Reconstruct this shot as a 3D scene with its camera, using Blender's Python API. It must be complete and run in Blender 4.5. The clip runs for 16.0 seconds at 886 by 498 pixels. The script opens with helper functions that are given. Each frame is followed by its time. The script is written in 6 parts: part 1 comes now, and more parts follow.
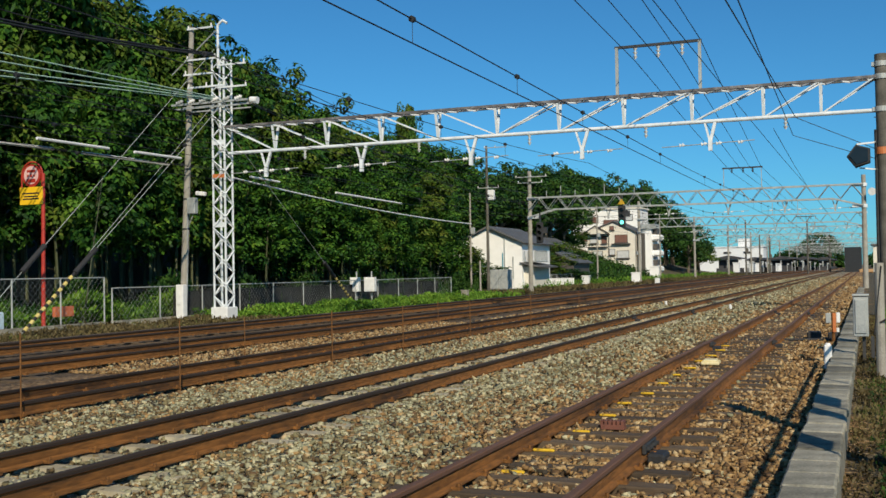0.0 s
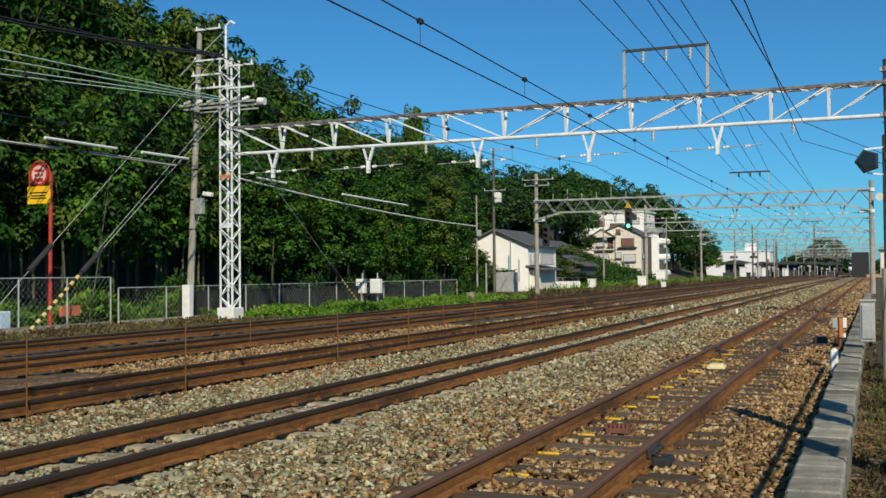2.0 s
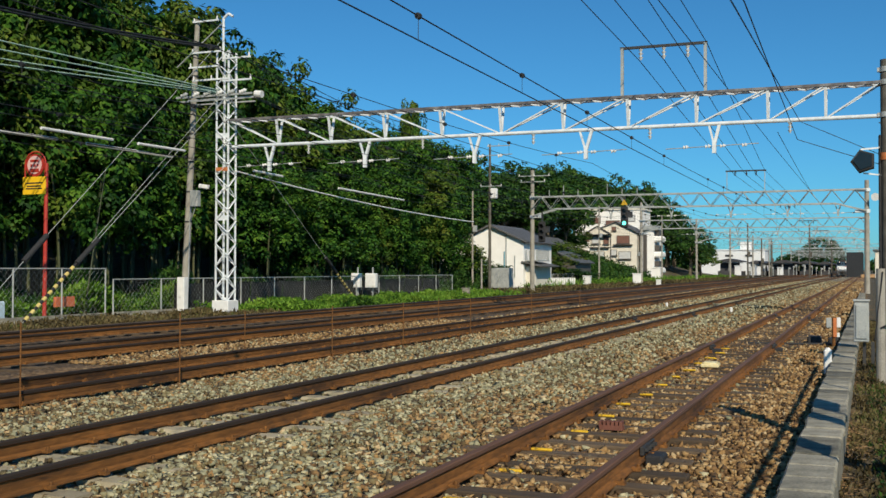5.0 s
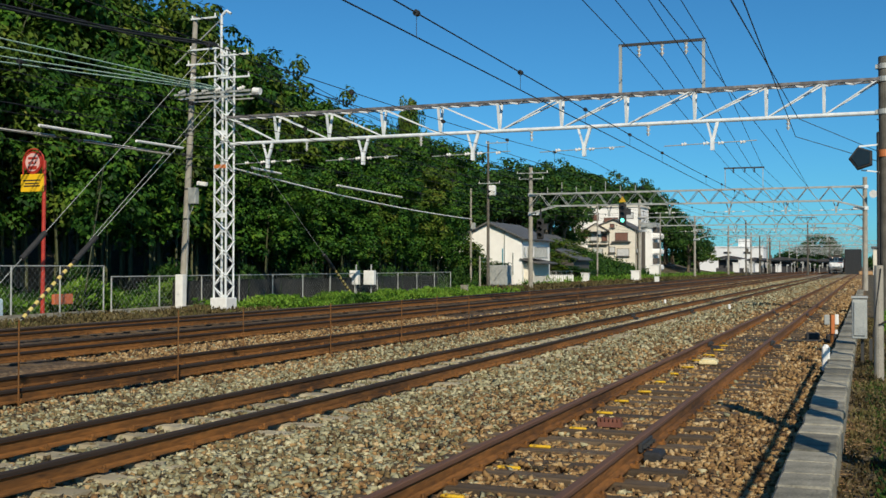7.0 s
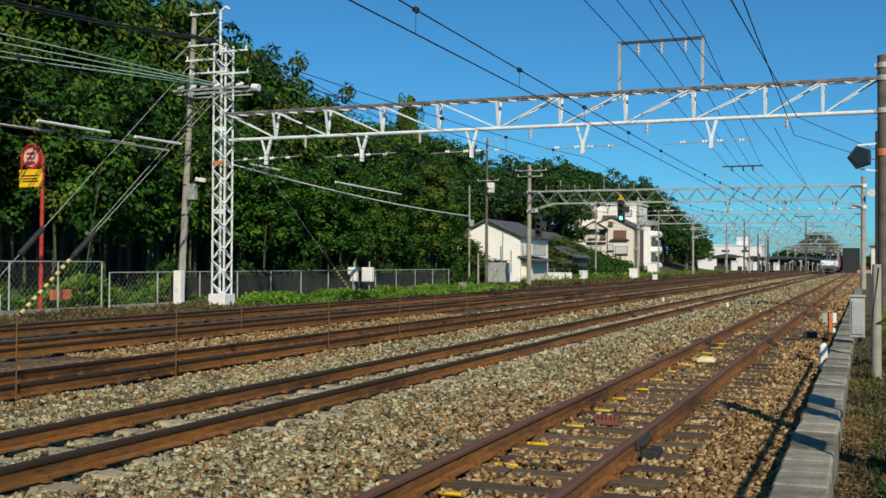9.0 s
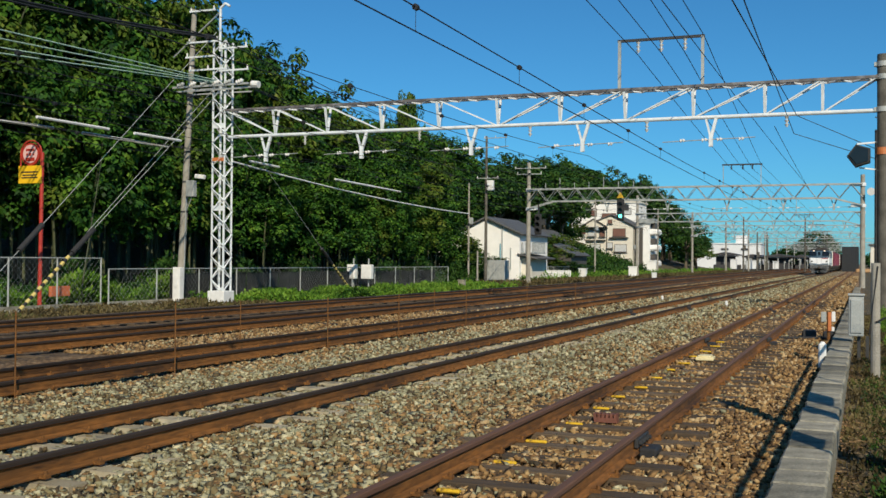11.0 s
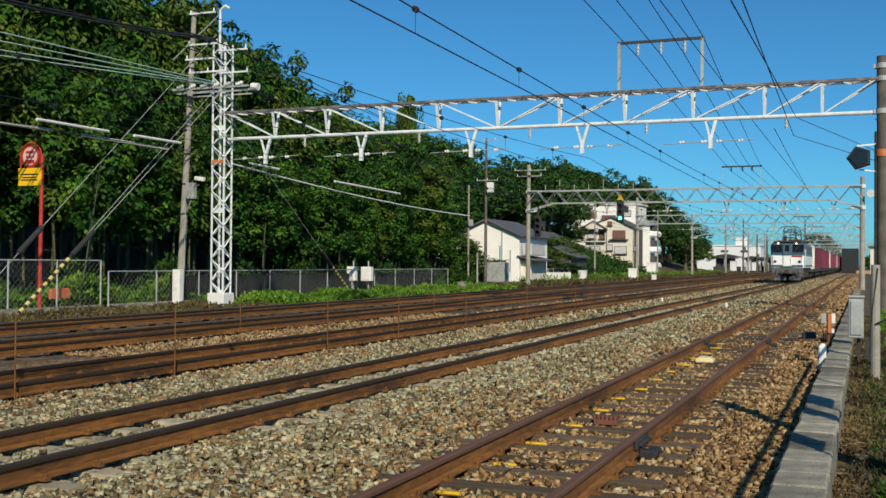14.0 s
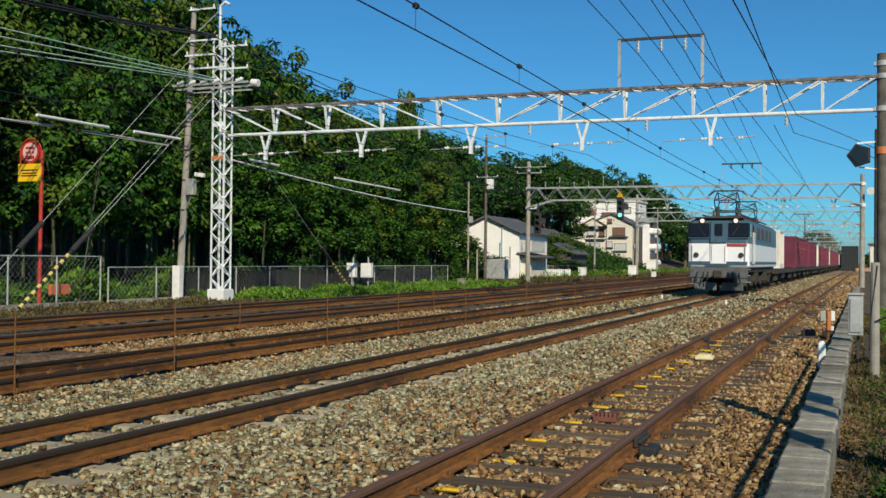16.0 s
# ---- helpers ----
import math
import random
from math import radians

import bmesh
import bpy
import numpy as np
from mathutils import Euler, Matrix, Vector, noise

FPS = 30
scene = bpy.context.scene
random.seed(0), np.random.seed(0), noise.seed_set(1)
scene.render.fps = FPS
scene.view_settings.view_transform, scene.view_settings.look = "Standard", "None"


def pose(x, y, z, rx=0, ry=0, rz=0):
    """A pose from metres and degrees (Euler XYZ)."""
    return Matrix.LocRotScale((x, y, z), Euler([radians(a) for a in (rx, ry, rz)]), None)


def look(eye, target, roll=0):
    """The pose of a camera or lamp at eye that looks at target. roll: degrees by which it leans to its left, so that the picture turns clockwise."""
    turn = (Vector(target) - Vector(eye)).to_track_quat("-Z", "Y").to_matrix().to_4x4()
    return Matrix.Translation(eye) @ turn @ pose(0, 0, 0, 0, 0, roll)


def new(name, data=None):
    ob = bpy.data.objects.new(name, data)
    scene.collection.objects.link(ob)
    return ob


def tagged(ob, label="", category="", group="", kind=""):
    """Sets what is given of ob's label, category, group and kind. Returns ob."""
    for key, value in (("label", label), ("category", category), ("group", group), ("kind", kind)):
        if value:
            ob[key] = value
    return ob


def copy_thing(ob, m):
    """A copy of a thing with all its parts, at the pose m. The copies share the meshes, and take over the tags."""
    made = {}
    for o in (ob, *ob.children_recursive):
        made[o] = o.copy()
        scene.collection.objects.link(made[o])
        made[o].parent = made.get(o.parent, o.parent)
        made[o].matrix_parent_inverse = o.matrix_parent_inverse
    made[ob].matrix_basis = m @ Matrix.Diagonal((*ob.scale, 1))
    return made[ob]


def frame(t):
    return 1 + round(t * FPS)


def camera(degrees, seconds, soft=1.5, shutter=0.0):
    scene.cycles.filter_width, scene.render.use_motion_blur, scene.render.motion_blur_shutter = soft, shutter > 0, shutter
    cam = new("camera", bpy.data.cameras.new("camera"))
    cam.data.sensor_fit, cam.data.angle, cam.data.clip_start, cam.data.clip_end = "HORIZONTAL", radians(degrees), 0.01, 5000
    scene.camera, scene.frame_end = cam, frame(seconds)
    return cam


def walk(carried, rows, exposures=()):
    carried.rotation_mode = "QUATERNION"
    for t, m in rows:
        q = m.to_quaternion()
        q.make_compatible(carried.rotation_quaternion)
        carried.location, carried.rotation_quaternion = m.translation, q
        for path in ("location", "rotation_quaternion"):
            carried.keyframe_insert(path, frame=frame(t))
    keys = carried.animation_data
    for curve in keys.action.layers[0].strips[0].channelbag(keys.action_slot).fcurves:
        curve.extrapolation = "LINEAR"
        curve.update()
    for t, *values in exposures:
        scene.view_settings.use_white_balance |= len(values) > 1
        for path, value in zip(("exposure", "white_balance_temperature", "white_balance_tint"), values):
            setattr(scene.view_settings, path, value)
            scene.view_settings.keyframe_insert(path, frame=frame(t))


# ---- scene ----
EYE = (0.0, 0.0, 1.483)


def aim(yaw, pitch, roll):
    """A pose at EYE; yaw turns left from the tracks' direction, degrees."""
    a, b = radians(yaw), radians(pitch)
    way = Vector((-math.sin(a) * math.cos(b), math.cos(a) * math.cos(b), math.sin(b)))
    return look(EYE, Vector(EYE) + way * 10, roll)


cam = camera(45.555, 16.0, soft=1.5)
walk(cam, [(t, aim(a, b, c)) for t, a, b, c in (
    (0, 21.899, 1.195, -0.940),
    (0.5, 21.915, 1.255, -1.034),
    (1, 22.011, 1.362, -1.437),
    (1.5, 22.104, 1.379, -0.992),
    (2, 22.233, 1.319, -0.513),
    (2.5, 22.152, 1.223, -0.118),
    (3, 22.026, 1.128, -0.083),
    (3.5, 22.012, 1.023, -0.120),
    (4, 22.037, 1.094, -0.014),
    (6.5, 21.923, 0.953, 0.232),
    (7, 21.905, 0.904, 0.115),
    (7.5, 21.953, 0.879, 0.288),
    (8, 21.921, 0.881, 0.299),
    (8.5, 21.914, 0.874, 0.206),
    (9, 21.816, 0.747, 0.345),
    (11.5, 21.777, 0.610, 0.512),
    (12, 21.739, 0.665, 0.343),
    (12.5, 21.837, 0.806, 0.304),
    (13, 21.872, 0.753, 0.375),
    (13.5, 21.768, 0.717, 0.430),
    (14, 21.768, 0.724, 0.477),
    (14.5, 21.789, 0.795, 0.324),
    (15, 21.792, 0.647, 0.530),
    (15.5, 21.769, 0.568, 0.628),
    (16, 21.756, 0.543, 0.600),
)])

# ---- daylight ----
SUN_DIR = Vector((0.53, -0.848, 0)).normalized()
SUN_ELEV = radians(34)
world = bpy.data.worlds.new("world")
scene.world = world
world.use_nodes = True
wn = world.node_tree
wn.nodes.clear()
w_out = wn.nodes.new("ShaderNodeOutputWorld")
w_bg = wn.nodes.new("ShaderNodeBackground")
w_sky = wn.nodes.new("ShaderNodeTexSky")
w_sky.sky_type = "NISHITA"
w_sky.sun_disc = False
w_sky.sun_elevation = SUN_ELEV
w_sky.sun_rotation = math.atan2(SUN_DIR.x, SUN_DIR.y)
w_sky.altitude = 1500
w_sky.air_density, w_sky.dust_density, w_sky.ozone_density = 1.0, 1.3, 3.0
w_bg.inputs["Strength"].default_value = 0.098
w_tint = wn.nodes.new("ShaderNodeMix")
w_tint.data_type, w_tint.blend_type = "RGBA", "MULTIPLY"
w_tint.inputs["Factor"].default_value = 1.0
w_tint.inputs[7].default_value = (0.285, 0.77, 1.0, 1)
wn.links.new(w_sky.outputs[0], w_tint.inputs[6])
wn.links.new(w_tint.outputs[2], w_bg.inputs[0])
wn.links.new(w_bg.outputs[0], w_out.inputs[0])
sun_data = bpy.data.lights.new("sun", "SUN")
sun_data.energy, sun_data.angle, sun_data.color = 4.6, radians(0.53), (1.0, 0.88, 0.68)
sun = new("sun", sun_data)
sun_pos = SUN_DIR * math.cos(SUN_ELEV) * 100 + Vector((0, 0, math.sin(SUN_ELEV) * 100))
sun.matrix_world = look(sun_pos, (0, 0, 0))
scene.view_settings.exposure = 0.0


# ---- materials ----
def mat(name, colors, rough=0.7, metal=0.0, scale=6.0, fine=60.0, bump=0.3, bump_scale=None, by_object=0.0, by_island=0.0, emit=None, depth=0.01, stretch=(1, 1, 1), span=None):
    """Two-scale noise between colours, fine relief; a random shade per object or island where asked."""
    m = bpy.data.materials.new(name)
    m.use_nodes = True
    nt = m.node_tree
    n, l = nt.nodes, nt.links
    p = n["Principled BSDF"]
    tc = n.new("ShaderNodeTexCoord")
    mp = n.new("ShaderNodeMapping")
    mp.inputs["Scale"].default_value = stretch
    l.new(tc.outputs["Object"], mp.inputs[0])
    a, b = n.new("ShaderNodeTexNoise"), n.new("ShaderNodeTexNoise")
    a.inputs["Scale"].default_value, a.inputs["Detail"].default_value = scale, 6
    b.inputs["Scale"].default_value, b.inputs["Detail"].default_value = fine, 4
    for q in (a, b):
        l.new(mp.outputs[0], q.inputs["Vector"])
    mix = n.new("ShaderNodeMath")
    mix.operation = "MULTIPLY_ADD"
    mix.inputs[1].default_value = 0.45
    l.new(b.outputs["Fac"], mix.inputs[0])
    half = n.new("ShaderNodeMath")
    half.operation = "MULTIPLY"
    half.inputs[1].default_value = 0.55
    l.new(a.outputs["Fac"], half.inputs[0])
    l.new(half.outputs[0], mix.inputs[2])
    fac = mix
    if by_object or by_island:
        src = n.new("ShaderNodeObjectInfo") if by_object else n.new("ShaderNodeNewGeometry")
        rnd = src.outputs["Random"] if by_object else src.outputs["Random Per Island"]
        amt = by_object or by_island
        add = n.new("ShaderNodeMath")
        add.operation = "MULTIPLY_ADD"
        add.inputs[1].default_value, add.inputs[2].default_value = amt, -amt / 2
        l.new(rnd, add.inputs[0])
        s = n.new("ShaderNodeMath")
        s.operation = "ADD"
        l.new(mix.outputs[0], s.inputs[0])
        l.new(add.outputs[0], s.inputs[1])
        fac = s
    ramp = n.new("ShaderNodeValToRGB")
    cols = [tuple(c) + (1,) for c in colors]
    e = ramp.color_ramp.elements
    lo, hi = (0.33, 0.67)
    if by_object or by_island:
        lo, hi = (0.02, 0.98) if by_island > 0.6 else (0.22, 0.78)
    lo, hi = span or (lo, hi)
    e[0].position, e[0].color = lo, cols[0]
    e[1].position, e[1].color = hi, cols[-1]
    for i, c in enumerate(cols[1:-1], 1):
        q = e.new(lo + (hi - lo) * i / (len(cols) - 1))
        q.color = c
    l.new(fac.outputs[0], ramp.inputs[0])
    l.new(ramp.outputs[0], p.inputs["Base Color"])
    p.inputs["Metallic"].default_value = metal
    rr = n.new("ShaderNodeMapRange")
    rr.inputs["To Min"].default_value, rr.inputs["To Max"].default_value = max(rough - 0.12, 0.03), min(rough + 0.12, 1)
    l.new(a.outputs["Fac"], rr.inputs[0])
    l.new(rr.outputs[0], p.inputs["Roughness"])
    if bump:
        bp = n.new("ShaderNodeBump")
        bp.inputs["Strength"].default_value, bp.inputs["Distance"].default_value = bump, depth
        l.new((b if bump_scale is None else a).outputs["Fac"], bp.inputs["Height"])
        l.new(bp.outputs[0], p.inputs["Normal"])
    if emit:
        p.inputs["Emission Color"].default_value = emit[0] + (1,)
        p.inputs["Emission Strength"].default_value = emit[1]
    return m


def leafy(name, colors, through_light=0.04, by_object=0.0):
    m = mat(name, colors, 0.6, 0, 0.55, 1.3, 0, by_island=0.16, span=(0.37, 0.66))
    nt = m.node_tree
    p = nt.nodes["Principled BSDF"]
    p.inputs["Specular IOR Level"].default_value = 0.16
    tr = nt.nodes.new("ShaderNodeBsdfTranslucent")
    mx = nt.nodes.new("ShaderNodeMixShader")
    mx.inputs[0].default_value = through_light
    nt.links.new(p.inputs["Base Color"].links[0].from_socket, tr.inputs[0])
    nt.links.new(p.outputs[0], mx.inputs[1])
    nt.links.new(tr.outputs[0], mx.inputs[2])
    nt.links.new(mx.outputs[0], nt.nodes["Material Output"].inputs[0])
    return m


def ground_mat():
    """Ballast beds, weeds and soil, told apart by where they lie across the tracks."""
    m = bpy.data.materials.new("ballast_and_soil")
    m.use_nodes = True
    nt = m.node_tree
    n, l = nt.nodes, nt.links
    p = n["Principled BSDF"]
    g = n.new("ShaderNodeNewGeometry")
    vor = n.new("ShaderNodeTexVoronoi")
    vor.inputs["Scale"].default_value = 17
    l.new(g.outputs["Position"], vor.inputs["Vector"])
    big = n.new("ShaderNodeTexNoise")
    big.inputs["Scale"].default_value, big.inputs["Detail"].default_value = 0.45, 7
    l.new(g.outputs["Position"], big.inputs["Vector"])
    sep = n.new("ShaderNodeSeparateColor")
    l.new(vor.outputs["Color"], sep.inputs[0])

    def ramp(*stops):
        r = n.new("ShaderNodeValToRGB")
        e = r.color_ramp.elements
        e[0].position, e[0].color = stops[0][0], stops[0][1] + (1,)
        e[1].position, e[1].color = stops[-1][0], stops[-1][1] + (1,)
        for q, c in stops[1:-1]:
            e.new(q).color = c + (1,)
        return r

    def blend(fac, c1, c2):
        x = n.new("ShaderNodeMix")
        x.data_type = "RGBA"
        l.new(fac, x.inputs["Factor"])
        l.new(c1, x.inputs[6])
        l.new(c2, x.inputs[7])
        return x.outputs[2]

    grey = ramp((0, (0.05, 0.04, 0.024)), (0.35, (0.19, 0.16, 0.098)), (0.7, (0.33, 0.30, 0.21)), (1, (0.55, 0.51, 0.38)))
    rust = ramp((0, (0.06, 0.033, 0.014)), (0.4, (0.22, 0.122, 0.045)), (0.8, (0.37, 0.22, 0.09)), (1, (0.50, 0.36, 0.19)))
    oily = ramp((0, (0.03, 0.022, 0.014)), (0.5, (0.075, 0.052, 0.032)), (1, (0.17, 0.12, 0.08)))
    soil = ramp((0, (0.03, 0.025, 0.015)), (0.5, (0.085, 0.068, 0.036)), (1, (0.17, 0.135, 0.07)))
    for r in (grey, rust, soil, oily):
        l.new(sep.outputs[0], r.inputs[0])
    sx = n.new("ShaderNodeSeparateXYZ")
    l.new(g.outputs["Position"], sx.inputs[0])
    wob = n.new("ShaderNodeMath")
    wob.operation = "MULTIPLY_ADD"
    wob.inputs[1].default_value = 2.2
    l.new(big.outputs["Fac"], wob.inputs[0])
    l.new(sx.outputs["X"], wob.inputs[2])
    band = n.new("ShaderNodeMapRange")
    band.inputs["From Min"].default_value, band.inputs["From Max"].default_value = -30, 6
    l.new(wob.outputs[0], band.inputs[0])
    # where the bed is rust-stained, across the tracks
    k = lambda x: (x + 1.1 + 30) / 36
    rb = ramp((0, (1, 1, 1)), (k(-11.6), (1, 1, 1)), (k(-8.6), (0.35,) * 3), (k(-8.0), (0.08,) * 3), (k(-4.4), (0.12,) * 3), (k(-3.4), (0.75,) * 3), (k(-1.0), (1, 1, 1)), (1, (1, 1, 1)))
    l.new(band.outputs[0], rb.inputs[0])
    c = blend(rb.outputs[0], grey.outputs[0], rust.outputs[0])
    ob_ = ramp((0, (1, 1, 1)), (k(-13.0), (1, 1, 1)), (k(-11.9), (0.1,) * 3), (1, (0, 0, 0)))
    l.new(band.outputs[0], ob_.inputs[0])
    c = blend(ob_.outputs[0], c, oily.outputs[0])
    sb = ramp((0, (1, 1, 1)), (k(-22.5), (1, 1, 1)), (k(-21.5), (0, 0, 0)), (k(-0.4), (0, 0, 0)), (k(0.0), (1, 1, 1)), (1, (1, 1, 1)))
    l.new(band.outputs[0], sb.inputs[0])
    c = blend(sb.outputs[0], c, soil.outputs[0])
    l.new(c, p.inputs["Base Color"])
    p.inputs["Roughness"].default_value = 0.9
    bp = n.new("ShaderNodeBump")
    bp.invert = True
    bp.inputs["Strength"].default_value, bp.inputs["Distance"].default_value = 1.0, 0.05
    l.new(vor.outputs["Distance"], bp.inputs["Height"])
    l.new(bp.outputs[0], p.inputs["Normal"])
    return m


M_ground = ground_mat()
M_stone = mat("ballast_stone", [(0.035, 0.027, 0.016), (0.14, 0.096, 0.038), (0.195, 0.17, 0.084), (0.235, 0.235, 0.15), (0.335, 0.312, 0.19), (0.51, 0.465, 0.29)], 0.9, 0, 2.0, 40, 0.3, by_island=0.9)
M_stone_rust = mat("rusty_ballast_stone", [(0.045, 0.026, 0.012), (0.155, 0.086, 0.033), (0.255, 0.15, 0.056), (0.335, 0.215, 0.088), (0.47, 0.36, 0.205)], 0.9, 0, 2.0, 40, 0.3, by_island=0.9)
M_rail_side = mat("rusted_rail_side", [(0.046, 0.020, 0.005), (0.16, 0.066, 0.013), (0.31, 0.128, 0.027)], 0.8, 0.1, 3, 40, 0.4, stretch=(1, 0.15, 1))
M_rail_head = mat("worn_rail_head", [(0.075, 0.036, 0.022), (0.15, 0.075, 0.045)], 0.8, 0.0, 2, 30, 0.05, stretch=(1, 0.05, 1))
M_rail_head_main = mat("dark_polished_rail_head", [(0.013, 0.008, 0.006), (0.034, 0.020, 0.012)], 0.85, 0.0, 2, 30, 0.05, stretch=(1, 0.05, 1))
M_sleeper_wood = mat("weathered_tie", [(0.03, 0.021, 0.012), (0.075, 0.05, 0.028), (0.16, 0.115, 0.07)], 0.85, 0, 3, 30, 0.8, by_object=0.3, stretch=(0.3, 3, 1))
M_sleeper_conc = mat("concrete_tie", [(0.22, 0.185, 0.12), (0.34, 0.295, 0.20), (0.45, 0.40, 0.29)], 0.85, 0, 5, 60, 0.3, by_object=0.3)
M_yellow = mat("worn_yellow_paint", [(0.10, 0.06, 0.015), (0.55, 0.33, 0.01), (0.72, 0.46, 0.02)], 0.7, 0, 14, 60, 0.3)
M_white = mat("white_paint", [(0.62, 0.62, 0.60), (0.80, 0.80, 0.78)], 0.5, 0, 4, 40, 0.1)
M_galv = mat("galvanised_steel", [(0.48, 0.53, 0.56), (0.66, 0.70, 0.72), (0.78, 0.80, 0.81)], 0.5, 0.0, 3, 40, 0.1)
M_galv_dull = mat("dull_galvanised_steel", [(0.24, 0.26, 0.26), (0.36, 0.38, 0.37), (0.45, 0.46, 0.44)], 0.6, 0.2, 3, 40, 0.1)
M_dark_steel = mat("dark_steel", [(0.025, 0.027, 0.03), (0.06, 0.06, 0.06)], 0.6, 0.3, 4, 50, 0.2)
M_concrete = mat("weathered_concrete", [(0.035, 0.034, 0.025), (0.19, 0.18, 0.14), (0.40, 0.375, 0.30)], 0.9, 0, 5, 45, 1.0, by_object=0.3)
M_pole = mat("concrete_pole", [(0.19, 0.18, 0.15), (0.30, 0.28, 0.24), (0.38, 0.36, 0.31)], 0.9, 0, 2, 50, 0.3)
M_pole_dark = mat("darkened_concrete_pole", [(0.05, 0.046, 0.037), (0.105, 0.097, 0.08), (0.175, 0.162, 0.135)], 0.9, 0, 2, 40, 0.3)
M_wire = mat("copper_wire", [(0.02, 0.022, 0.025), (0.05, 0.05, 0.05)], 0.6, 0.5, 2, 20, 0)
M_wire_green = mat("green_insulated_wire", [(0.28, 0.42, 0.33), (0.42, 0.56, 0.46)], 0.5, 0, 1, 20, 0)
M_insul = mat("porcelain", [(0.55, 0.55, 0.53), (0.75, 0.75, 0.73)], 0.3, 0, 4, 40, 0)
M_insul_dark = mat("brown_porcelain", [(0.04, 0.03, 0.03), (0.09, 0.07, 0.06)], 0.3, 0, 4, 40, 0)
M_red = mat("red_paint", [(0.30, 0.02, 0.014), (0.48, 0.045, 0.024)], 0.5, 0, 5, 40, 0.1)
M_orange = mat("orange_paint", [(0.42, 0.11, 0.03), (0.58, 0.20, 0.06)], 0.5, 0, 5, 40, 0.1)
M_black = mat("black_rubber", [(0.012, 0.012, 0.013), (0.03, 0.03, 0.032)], 0.7, 0, 5, 40, 0.1)
M_bark = mat("bark", [(0.07, 0.055, 0.035), (0.16, 0.13, 0.09)], 0.9, 0, 3, 25, 0.6)
M_culm = mat("bamboo_culm", [(0.02, 0.03, 0.010), (0.05, 0.06, 0.022), (0.11, 0.11, 0.05)], 0.6, 0, 2, 25, 0.1, by_object=0.4)
M_bamboo = leafy("bamboo_leaves", [(0.005, 0.025, 0.005), (0.018, 0.064, 0.008), (0.045, 0.118, 0.011), (0.096, 0.18, 0.018)])
M_leaf_yellow = leafy("yellowing_leaves", [(0.018, 0.045, 0.007), (0.045, 0.09, 0.010), (0.083, 0.128, 0.015), (0.135, 0.15, 0.023)])
M_leaf_dark = leafy("broad_leaves", [(0.006, 0.027, 0.006), (0.017, 0.054, 0.009), (0.036, 0.088, 0.013), (0.066, 0.12, 0.02)], 0.05)
M_weed = leafy("weed_leaves", [(0.03, 0.08, 0.010), (0.07, 0.16, 0.015), (0.125, 0.235, 0.024), (0.185, 0.285, 0.04)])
M_grass_dry = leafy("dry_grass", [(0.03, 0.024, 0.011), (0.08, 0.062, 0.027), (0.16, 0.125, 0.055), (0.07, 0.085, 0.022)], 0.1)

M_glass = mat("dark_window_glass", [(0.006, 0.007, 0.008), (0.012, 0.013, 0.015)], 0.12, 0, 1, 10, 0)


# ---- building tools ----
def box(bm, c, s, rot=None, bevel=0.0):
    """A box of size s at c; its edges bevelled where asked."""
    m = Matrix.Translation(c) @ (rot.to_4x4() if rot else Matrix()) @ Matrix.Diagonal((*s, 1))
    vs = bmesh.ops.create_cube(bm, size=1, matrix=m)["verts"]
    if bevel:
        es = list({e for q in vs for e in q.link_edges})
        bmesh.ops.bevel(bm, geom=es, offset=bevel, segments=1, affect="EDGES")
    return bm


def rod(bm, p0, p1, r0, r1=None, seg=8, caps=True):
    """A round bar from p0 to p1."""
    p0, p1 = Vector(p0), Vector(p1)
    d = p1 - p0
    if d.length < 1e-6:
        return bm
    m = Matrix.Translation((p0 + p1) / 2) @ d.to_track_quat("Z", "Y").to_matrix().to_4x4()
    bmesh.ops.create_cone(bm, cap_ends=caps, segments=seg, radius1=r0, radius2=r0 if r1 is None else r1, depth=d.length, matrix=m)
    return bm


def bar(bm, p0, p1, w, d=None):
    """A square bar from p0 to p1."""
    p0, p1 = Vector(p0), Vector(p1)
    v = p1 - p0
    m = Matrix.Translation((p0 + p1) / 2) @ v.to_track_quat("Z", "Y").to_matrix().to_4x4() @ Matrix.Diagonal((w, d or w, v.length, 1))
    bmesh.ops.create_cube(bm, size=1, matrix=m)
    return bm


def tube(bm, pts, radii, seg=8):
    """One connected tube through the points, with a radius at each."""
    pts = [Vector(p) for p in pts]
    rings = []
    for i, p in enumerate(pts):
        d = (pts[min(i + 1, len(pts) - 1)] - pts[max(i - 1, 0)]).normalized()
        side = d.cross(Vector((0, 0, 1)) if abs(d.z) < 0.9 else Vector((0, 1, 0))).normalized()
        up = side.cross(d)
        r = radii[i] if isinstance(radii, (list, tuple)) else radii
        rings.append([bm.verts.new(p + side * r * math.cos(6.28318 * j / seg) + up * r * math.sin(6.28318 * j / seg)) for j in range(seg)])
    for a, b in zip(rings, rings[1:]):
        for j in range(seg):
            bm.faces.new((a[j], a[(j + 1) % seg], b[(j + 1) % seg], b[j]))
    bm.faces.new(rings[0][::-1])
    bm.faces.new(rings[-1])
    return bm


